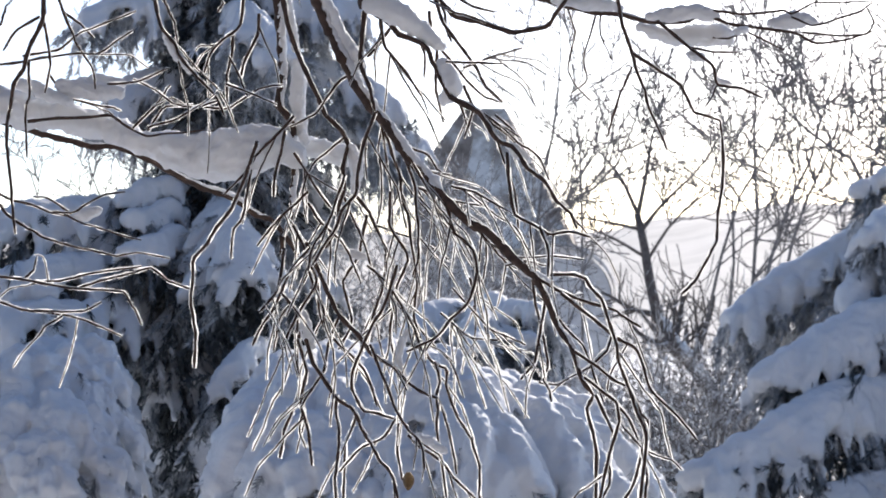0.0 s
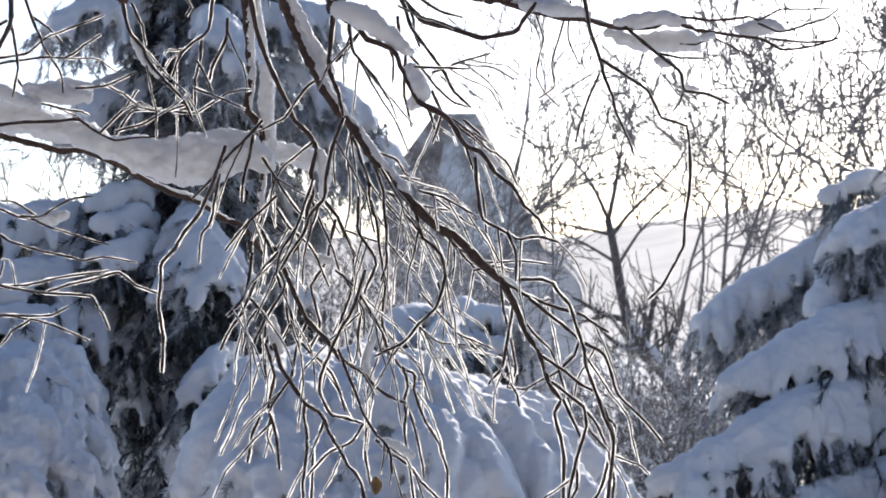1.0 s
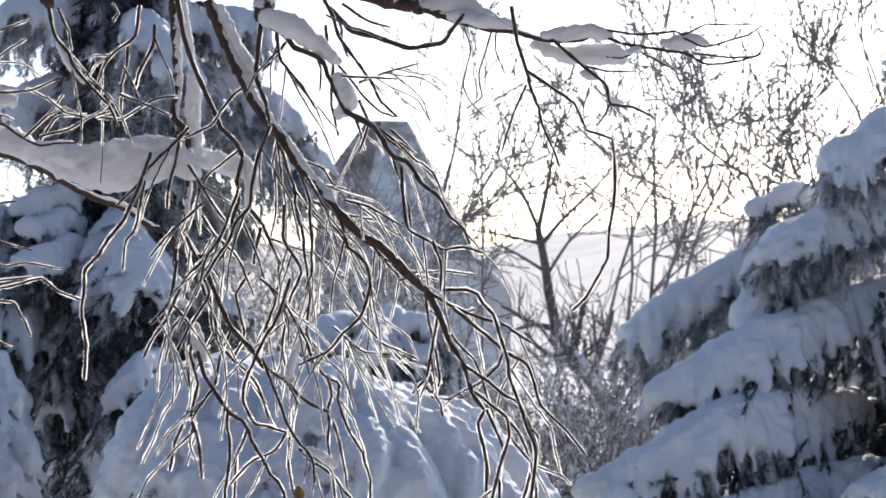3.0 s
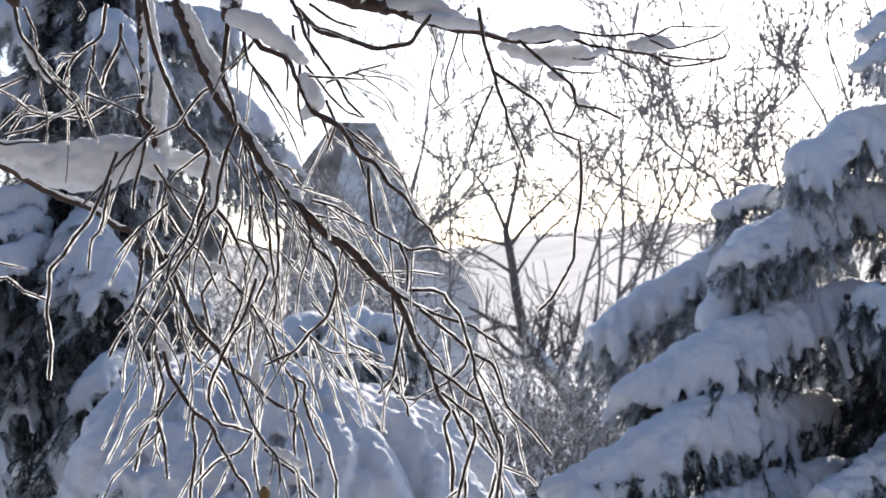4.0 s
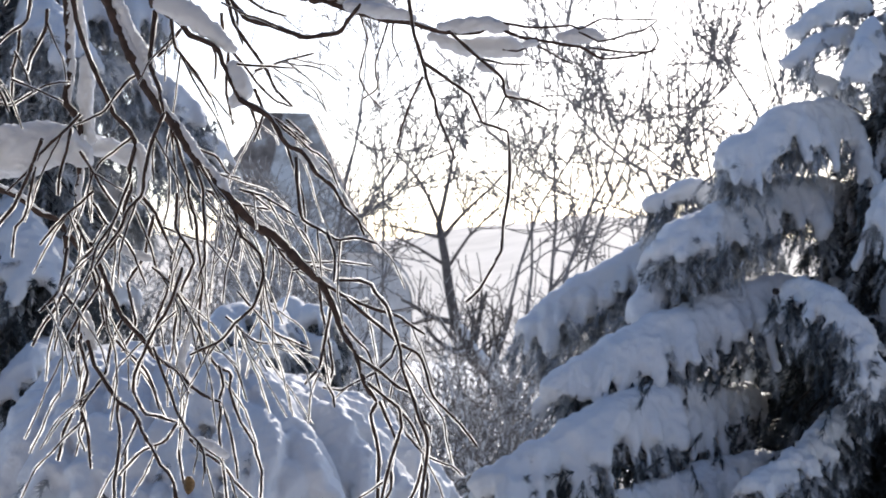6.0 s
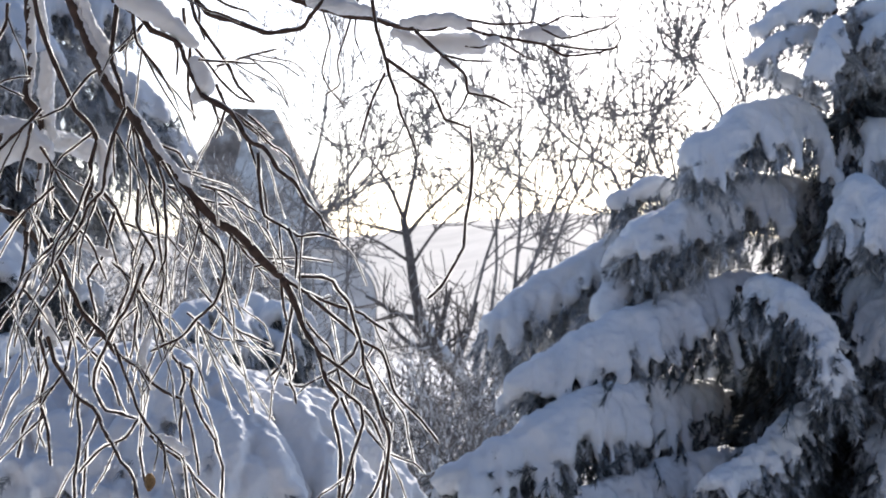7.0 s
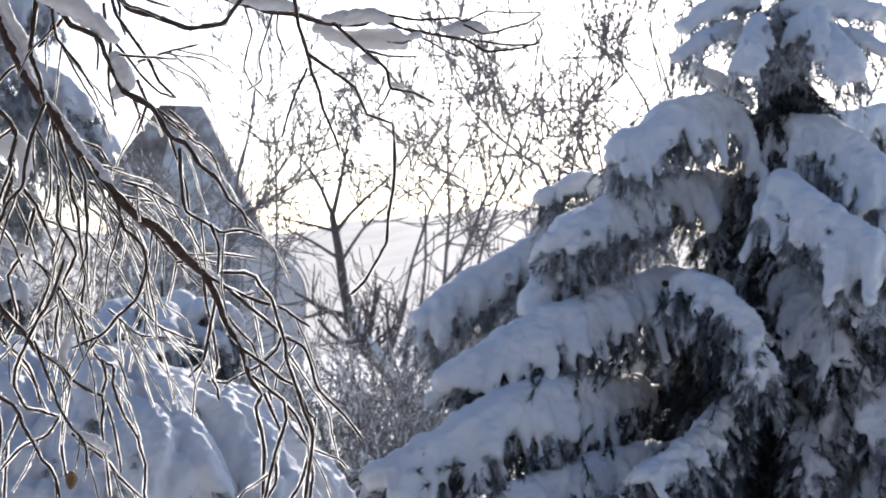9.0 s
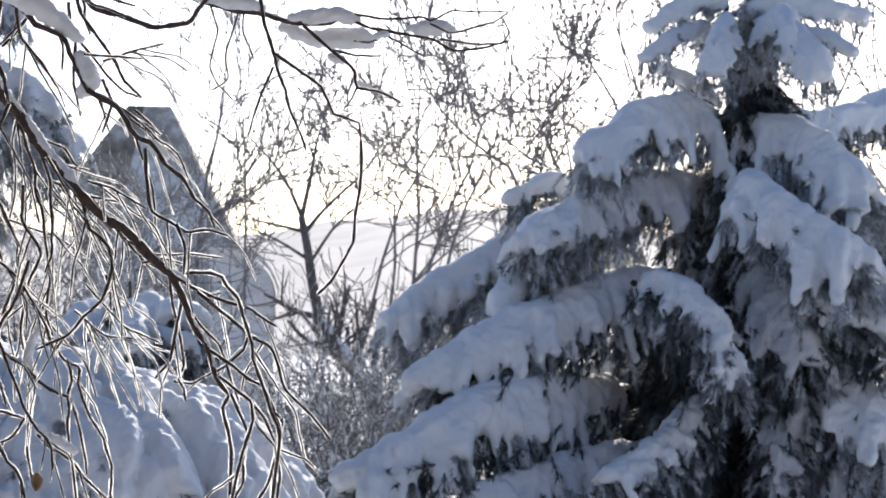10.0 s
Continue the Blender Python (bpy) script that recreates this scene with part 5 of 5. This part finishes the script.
# one dry leaf left on the spray
leaf_mat, lnt, lp = material("dry_leaf")
lnt.links.new(ramp(lnt, grain(lnt, 300.0), [(0.3, (0.10, 0.055, 0.02)), (0.7, (0.26, 0.16, 0.06))]), lp.inputs["Base Color"])
lp.inputs["Roughness"].default_value = 0.7
lc = np.array((-0.2451, 1.9500, 1.4864)) - TREE_FOOT
lv, lf = [], []
for i in range(9):
    s = i / 8
    w = 0.0062 * math.sin(math.pi * min(1, s * 0.93 + 0.05)) ** 0.8
    for j in range(5):
        u = j / 4 * 2 - 1
        lv.append(lc + np.array([u * w, 0.004 * u * u + 0.003 * math.sin(s * 4), 0.010 - 0.020 * s]))
for i in range(8):
    for j in range(4):
        q = i * 5 + j
        lf.append((q, q + 1, q + 6, q + 5))
leaf = link_mesh("leaf", lv, lf, leaf_mat, TREE, "small curled dry brown leaf")
leaf.modifiers.new("thick", "SOLIDIFY").thickness = 0.0006


# ---- bare trees of the thicket ----
def bare_tree(seed, foot, height, lean, stems=1, r=0.07, frost_label="bare frosted tree in the thicket", fine=1.0, spread=0.5, first=0.25, bark=None, courses=(), reach=1.0, thin=0.0085):
    rng = np.random.default_rng(seed)
    root = tagged(new("bare_tree"), frost_label, "tree", group="thicket of bare trees")
    root.location = foot
    pieces, fine_pieces = [], []

    def grow(p, d, ln, rad, level, line=None, tip=None):
        n = 7 if level < 2 else 5
        given = line
        line = [p]
        dd = d / np.linalg.norm(d)
        for k in range(n):
            dd = dd + rng.normal(size=3) * (0.10 if level == 0 else 0.09) + np.array([0, 0, 0.05 if level else 0.02])
            dd /= np.linalg.norm(dd)
            line.append(line[-1] + dd * ln / n)
        line = np.array(line) if given is None else given
        s = np.linspace(0, 1, n + 1)
        rr = np.maximum(rad * (1 - 0.65 * s) if tip is None else rad + (tip - rad) * s, thin)
        (pieces if level < 2 else fine_pieces).append(tube(line, rr, 6 if level < 2 else 3))
        if level >= 3 or ln < 0.3:
            return
        count = int((6.0, 4.3, 2.3)[level] * fine + rng.random())
        for k in range(count):
            q = first + (1 - first) * rng.random() ** 1.35 if level == 0 else rng.uniform(0.15, 1.0)
            i = min(int(q * n), n - 1)
            base = line[i] + (line[i + 1] - line[i]) * (q * n - i)
            t = line[i + 1] - line[i]
            t /= np.linalg.norm(t)
            side = rng.normal(size=3)
            side -= side @ t * t
            side /= np.linalg.norm(side)
            a = rng.uniform(0.45, 0.95) * (spread + 0.5)
            grow(base, t * math.cos(a) + side * math.sin(a) + np.array([0, 0, 0.12]), (1.15 - 0.55 * q if level == 0 else 1.0) * ln * (rng.uniform(0.38, 0.68) * reach if level == 0 else rng.uniform(0.45, 0.8)), rr[i] * rng.uniform(0.45, 0.65), level + 1)

    for r0, r1, places in courses:
        run = spline(np.array(places) - np.array(foot), 7)
        grow(run[0], run[1] - run[0], np.linalg.norm(np.diff(run, axis=0), axis=1).sum(), r0, 0, run, r1)
    for k in range(0 if courses else stems):
        off = rng.normal(size=3) * 0.08 * (stems > 1)
        off[2] = -0.15
        a = rng.uniform(0, 2 * math.pi)
        d = np.array([lean[0] + (0.42 * math.cos(a) if stems > 1 else 0), lean[1] + (0.28 * math.sin(a) if stems > 1 else 0), 1.0])
        grow(off, d, height * rng.uniform(0.75, 1.0), r * rng.uniform(0.7, 1.0), 0)
    v, f = join(pieces)
    link_mesh("trunk", v, f, bark or BARK_FAR, root)
    v, f = join(fine_pieces)
    link_mesh("crown", v, f, bark or BARK_FAR, root, "tangle of thin frosted twigs")
    return root


def foot_at(x, y):
    return (x, y, ground_height(x, y))


def trunk_snow(root, places, size):
    """Snow lying along the upper side of a leaning trunk."""
    run = spline(np.array(places) - np.array(root.location) + np.array([0.0, -0.03, 0.07]), 14)
    snow_mesh("snow_cap", [lump(run, size * (0.25 + 0.75 * np.sin(np.linspace(0.1, 3.0, 15))) * (1 + 0.3 * np.sin(np.arange(15) * 1.7)), 9)], 0.02, SNOW, root, "snow along the leaning trunk", 3, 0.10, 0.12)


# stems whose course can be followed, tree by tree: radius at foot and tip, places; the forked tree in the gap comes first
THICKET = [
    [
        (0.130, 0.050, [(1.60, 24.0, -0.70), (1.16, 24.0, 0.30), (0.72, 24.0, 0.91), (0.40, 24.0, 1.41), (0.28, 24.0, 2.15), (0.15, 24.0, 2.77)]),
        (0.033, 0.009, [(0.16, 24.0, 2.76), (-0.11, 24.0, 3.32), (-0.57, 24.0, 3.84)]),
        (0.036, 0.009, [(0.16, 24.0, 2.74), (0.30, 24.0, 3.44), (0.35, 24.0, 3.79), (0.52, 24.0, 4.35)]),
        (0.033, 0.007, [(0.21, 24.0, 2.54), (0.50, 24.0, 2.90), (1.05, 24.0, 3.45), (1.38, 24.0, 4.04)]),
        (0.027, 0.007, [(0.16, 24.0, 2.56), (-0.33, 24.0, 2.67), (-0.85, 24.0, 2.74)]),
        (0.027, 0.007, [(0.26, 24.0, 2.17), (-0.23, 24.0, 2.46), (-0.74, 24.0, 2.64)]),
        (0.024, 0.007, [(0.28, 24.0, 2.11), (0.62, 24.0, 2.63), (1.12, 24.0, 3.06), (1.74, 24.0, 3.35)]),
    ],
    [
        (0.033, 0.006, [(-1.29, 22.0, 0.66), (-1.11, 22.0, 2.38), (-0.90, 22.0, 2.71), (-0.58, 22.0, 2.90), (-0.19, 22.0, 3.18), (0.09, 22.0, 3.76), (0.26, 22.0, 4.41)]),
        (0.025, 0.006, [(-1.23, 22.0, 0.95), (-1.09, 22.0, 2.95), (-0.95, 22.0, 3.53), (-0.85, 22.0, 4.25), (-0.82, 22.0, 4.97), (-0.88, 22.0, 5.76)]),
        (0.018, 0.005, [(-0.55, 22.0, 0.96), (-0.56, 22.0, 3.03), (-0.60, 22.0, 3.75), (-0.65, 22.0, 4.47), (-0.68, 22.0, 5.41)]),
    ],
    [
        (0.025, 0.006, [(1.42, 21.0, 1.02), (1.55, 21.0, 2.46), (1.52, 21.0, 3.35), (1.55, 21.0, 4.17), (1.55, 21.0, 5.34)]),
        (0.020, 0.005, [(1.18, 21.0, 1.02), (1.29, 21.0, 2.66), (0.92, 21.0, 2.99), (0.50, 21.0, 3.40), (0.32, 21.0, 3.88)]),
        (0.020, 0.005, [(0.94, 21.0, 1.29), (1.29, 21.0, 2.69), (1.79, 21.0, 3.55), (1.99, 21.0, 4.17), (2.26, 21.0, 4.80)]),
    ],
    [
        (0.025, 0.006, [(1.42, 20.0, 1.06), (1.72, 20.0, 2.42), (2.04, 20.0, 3.08), (2.20, 20.0, 3.67), (2.42, 20.0, 4.26), (2.55, 20.0, 4.92)]),
        (0.020, 0.005, [(1.73, 20.0, 1.58), (1.93, 20.0, 2.49), (2.17, 20.0, 3.02), (2.39, 20.0, 3.61), (2.48, 20.0, 4.39), (2.41, 20.0, 4.98)]),
    ],
    [
        (0.028, 0.006, [(3.19, 19.0, 1.12), (2.54, 19.0, 2.90), (2.25, 19.0, 3.20), (1.87, 19.0, 3.50), (1.50, 19.0, 3.93), (1.33, 19.0, 4.49)]),
        (0.020, 0.005, [(3.12, 19.0, 1.61), (2.98, 19.0, 2.96), (2.77, 19.0, 3.52), (2.51, 19.0, 4.07), (2.32, 19.0, 4.63)]),
        (0.015, 0.005, [(2.75, 19.0, 3.52), (2.92, 19.0, 3.80), (3.22, 19.0, 4.08), (3.40, 19.0, 4.52)]),
    ],
    [
        (0.022, 0.005, [(4.02, 18.0, 1.51), (3.76, 18.0, 3.29), (3.61, 18.0, 3.94), (3.42, 18.0, 4.47), (3.20, 18.0, 5.07)]),
        (0.020, 0.005, [(3.77, 18.0, 2.46), (3.43, 18.0, 3.64), (3.15, 18.0, 4.11), (2.91, 18.0, 4.52), (2.76, 18.0, 4.93)]),
        (0.018, 0.005, [(3.11, 18.0, 2.33), (2.93, 18.0, 3.04), (2.83, 18.0, 3.81), (2.94, 18.0, 4.46)]),
    ],
    [
        (0.022, 0.005, [(5.00, 17.0, 1.20), (5.22, 17.0, 3.12), (5.48, 17.0, 3.75), (5.68, 17.0, 4.27), (5.82, 17.0, 4.96)]),
        (0.020, 0.005, [(6.39, 17.0, 2.35), (5.95, 17.0, 3.48), (5.56, 17.0, 4.15), (5.21, 17.0, 4.88)]),
        (0.015, 0.005, [(6.16, 17.0, 2.46), (5.80, 17.0, 3.02), (5.45, 17.0, 3.07)]),
    ],
    [
        (0.018, 0.005, [(-6.32, 22.0, 1.38), (-6.70, 22.0, 2.63), (-6.93, 22.0, 3.29), (-7.01, 22.0, 3.73)]),
        (0.018, 0.005, [(-5.65, 22.0, 2.11), (-5.95, 22.0, 2.92), (-6.37, 22.0, 3.47), (-6.78, 22.0, 3.80)]),
        (0.018, 0.005, [(-5.95, 22.0, 3.28), (-6.35, 22.0, 4.64), (-6.60, 22.0, 5.17), (-6.53, 22.0, 5.79)]),
        (0.015, 0.005, [(-7.68, 22.0, 1.38), (-7.61, 22.0, 2.70), (-7.76, 22.0, 3.30), (-8.00, 22.0, 3.74)]),
    ],
]
for k, stems_at in enumerate(THICKET):
    x, y = stems_at[0][2][0][:2]
    tree = bare_tree(201 + k, foot_at(x, y), 0, (0, 0), courses=stems_at, spread=0.75, first=0.12 if k else 0.25, reach=0.6, fine=1.15 if k else 1.0,
              bark=None if k else BARK_DARK, frost_label="bare frosted tree in the thicket" if k else "forked bare tree with snow along its leaning trunk")
    if k == 0:
        trunk_snow(tree, stems_at[0][2][:4], 0.075)
for seed, x, y, height, lean, stems in [
    (215, -2.40, 26.0, 6.6, 0.06, 2), (216, -2.02, 30.0, 6.6, 0.05, 2), (217, -3.06, 27.0, 7.2, 0.0, 2), (218, -3.67, 24.0, 6.6, 0.0, 2), (219, -7.31, 24.0, 5.2, -0.12, 2),
    (220, -9.08, 26.0, 5.0, 0.0, 2), (221, 2.64, 27.0, 5.2, 0.2, 2), (222, 4.53, 26.0, 5.6, -0.2, 2), (223, 6.09, 24.0, 6.4, 0.1, 2), (224, 8.72, 24.0, 6.5, -0.1, 2), (225, 3.5, 28.0, 6.0, -0.1, 2), (226, 1.0, 29.0, 5.0, 0.25, 2)]:
    bare_tree(seed, foot_at(x, y), 0.8 * height, (lean, 0.0), stems, 0.04, spread=0.85, fine=0.8)
# frosted trees before the house
for seed, x, y, height in [(231, -3.52, 42.0, 7.0), (232, -2.90, 40.0, 6.4), (233, -4.69, 44.0, 6.5)]:
    bare_tree(seed, foot_at(x, y), height, (0.03, 0.0), 2, 0.08, "frost-white bare tree in front of the house", spread=0.6, fine=0.95, bark=BARK_BUSH, thin=0.009)
for seed, x, y, height in [(234, -2.12, 13.0, 2.9), (235, -2.04, 15.0, 3.1), (236, -2.69, 15.0, 3.2)]:
    bare_tree(seed, foot_at(x, y), height, (0.03, 0.0), 3, 0.04, "thin sapling white with hoarfrost", spread=0.8, fine=0.95, bark=BARK_BUSH, thin=0.004)
# low frosted bushes between the trees
for k, (px, d) in enumerate([(0.36, 16.0), (0.82, 17.0), (-0.05, 18.0), (1.32, 18.0), (-0.30, 20.0),
                             (0.44, 13.5), (-1.75, 20.0), (0.81, 14.0),
                             (0.17, 25.0), (0.93, 26.0), (1.62, 24.0), (0.10, 30.0), (0.50, 22.0), (1.08, 21.0)]):
    bare_tree(240 + k, foot_at(px, d), 1.5 + 0.2 * (k % 4) + (0.7 if d > 20.5 else 0), (0, 0), 4, 0.03, "low bush thick with hoarfrost", spread=0.95, first=0.15, fine=0.72, bark=BARK_BUSH, thin=0.005)
for k, (x, y, height) in enumerate([(0.50, 17.0, 2.5), (1.05, 18.0, 2.7), (0.25, 19.5, 2.6), (1.55, 20.0, 2.9), (0.85, 22.5, 2.9)]):
    bare_tree(260 + k, foot_at(x, y), height, (0.1, 0), 5, 0.03, "tall bush thick with hoarfrost", spread=0.95, first=0.1, fine=0.85, bark=BARK_BUSH, thin=0.005)


# ---- the house beyond the trees ----
HOUSE = tagged(new("house"), "weathered house with a steep snow-patched roof beyond the trees", "house")
wall_mat, wnt, wp = material("weathered_boards")
wnt.links.new(ramp(wnt, grain(wnt, 2.0, 8.0, 0.7), [(0.3, (0.32, 0.30, 0.28)), (0.7, (0.54, 0.51, 0.48))]), wp.inputs["Base Color"])
wp.inputs["Roughness"].default_value = 0.9
shed_mat, snt, sp = material("pale_boards")
snt.links.new(ramp(snt, grain(snt, 2.5, 8.0, 0.7), [(0.3, (0.44, 0.41, 0.385)), (0.7, (0.66, 0.625, 0.59))]), sp.inputs["Base Color"])
sp.inputs["Roughness"].default_value = 0.9


def roof_material(name, scale, stops):
    m, nt, p = material(name)
    nt.links.new(ramp(nt, grain(nt, scale, 6.0, 0.65), stops), p.inputs["Base Color"])
    p.inputs["Roughness"].default_value = 0.85
    return m


roof_mat = roof_material("weathered_shingles", 1.1, [(0.38, (0.115, 0.088, 0.070)), (0.54, (0.25, 0.20, 0.165)), (0.66, (0.48, 0.43, 0.385))])
snowy_roof_mat = roof_material("snow_patched_shingles", 0.8, [(0.34, (0.17, 0.138, 0.115)), (0.46, (0.34, 0.295, 0.255)), (0.58, (0.64, 0.605, 0.565))])
HB = np.array((-4.75, 59.0, -4.2))
HOUSE.location = HB


def plate(name, corners, thick, mat, parent, label=""):
    """A thick flat plate with any number of corners."""
    c = [Vector(q) - Vector(HB) for q in corners]
    n = (c[1] - c[0]).cross(c[2] - c[0]).normalized() * thick
    k = len(c)
    v = [tuple(q) for q in c] + [tuple(q + n) for q in c]
    f = [tuple(range(k - 1, -1, -1)), tuple(range(k, 2 * k))] + [(i, (i + 1) % k, (i + 1) % k + k, i + k) for i in range(k)]
    return link_mesh(name, v, f, mat, parent, label, smooth=False)


# steep roof, hipped at its ends, over board walls
ye, yr, yb = 55.0, 57.5, 64.0
ridge_z = 7.78
eave_z = 3.07
rl, rr_ = -5.37, -4.00
kl, kr, kink_z = -6.72, -2.95, 5.68
el, er = -6.79, -1.60
low_x, top_x = -5.55, -4.85
bare = [(el, ye, eave_z), (low_x, ye, eave_z), (top_x, yr, ridge_z), (rl, yr, ridge_z), (kl, 56.4, kink_z)]
snowy = [(low_x, ye, eave_z), (er, ye, eave_z), (kr, 56.4, kink_z), (rr_, yr, ridge_z), (top_x, yr, ridge_z)]
plate("roof", bare, -0.15, roof_mat, HOUSE, "steep grey roof with bare shingles")
plate("roof", snowy, -0.15, snowy_roof_mat, HOUSE, "steep grey roof with patches of snow")
plate("roof", [(er, yb, eave_z), (el, yb, eave_z), (kl, 62.6, kink_z), (rl, 61.5, ridge_z), (rr_, 61.5, ridge_z), (kr, 62.6, kink_z)], -0.15, roof_mat, HOUSE)
for ex, kx, rx, order in ((er, kr, rr_, 1), (el, kl, rl, -1)):
    q = [(ex, ye, eave_z), (ex, yb, eave_z), (kx, 62.6, kink_z), (kx, 56.4, kink_z)]
    w = [(kx, 56.4, kink_z), (kx, 62.6, kink_z), (rx, 61.5, ridge_z), (rx, yr, ridge_z)]
    plate("roof", q[::order], -0.15, roof_mat, HOUSE)
    plate("roof", w[::order], -0.15, roof_mat, HOUSE)
plate("roof", [(rl, yr, ridge_z), (rr_, yr, ridge_z), (rr_, 61.5, ridge_z), (rl, 61.5, ridge_z)], -0.12, SNOW, HOUSE, "snow along the flat ridge")
x0, x1, y0, y1 = el + 0.3, er - 0.3, ye + 0.4, yb - 0.4
for q in ([(x0, y0), (x1, y0)], [(x1 - 0.01, y0 + 0.21), (x1 - 0.01, y1 - 0.21)], [(x1, y1), (x0, y1)], [(x0 + 0.01, y1 - 0.21), (x0 + 0.01, y0 + 0.21)]):
    (ax, ay), (bx, by) = q
    plate("wall", [(ax, ay, -4.2), (bx, by, -4.2), (bx, by, eave_z), (ax, ay, eave_z)], -0.2, wall_mat, HOUSE)

# the round-roofed shed beside it
SHED = tagged(new("shed"), "grey shed with a rounded roof and a little snow", "shed")
SHED.location = HB
sx0, sx1 = -2.41, -0.44
sz0, sz1 = -1.22, 2.98
arc = []
for i in range(9):
    a = i / 8 * math.pi / 2
    arc.append((sx1 - (sx1 - sx0) * 0.75 * (1 - math.sin(math.pi / 2 - a)), sz1 - (sz1 - 1.47) * (1 - math.sin(a))))
end = [(sx0, 52.0, sz0 - 2), (sx1 - 0.1, 52.0, sz0 - 2)] + [(x, 52.0, z) for x, z in arc] + [(sx0, 52.0, sz1)]
plate("end_wall", end, -4.0, shed_mat, SHED)
cap = [(x + 0.1, 51.9, z + 0.1) for x, z in arc] + [(sx0 - 0.1, 51.9, sz1 + 0.1)]
v, f = [], []
for (x, y, z) in cap:
    for yy in (51.8, 56.1):
        for dz in (0.0, 0.14):
            v.append(tuple(np.array((x, yy, z + dz - 0.1)) - HB))
for i in range(len(cap) - 1):
    a = 4 * i
    f += [(a, a + 4, a + 6, a + 2), (a + 1, a + 3, a + 7, a + 5), (a, a + 1, a + 5, a + 4), (a + 2, a + 6, a + 7, a + 3)]
link_mesh("roof", v, f, snowy_roof_mat, SHED, "rounded roof edge with thin snow")
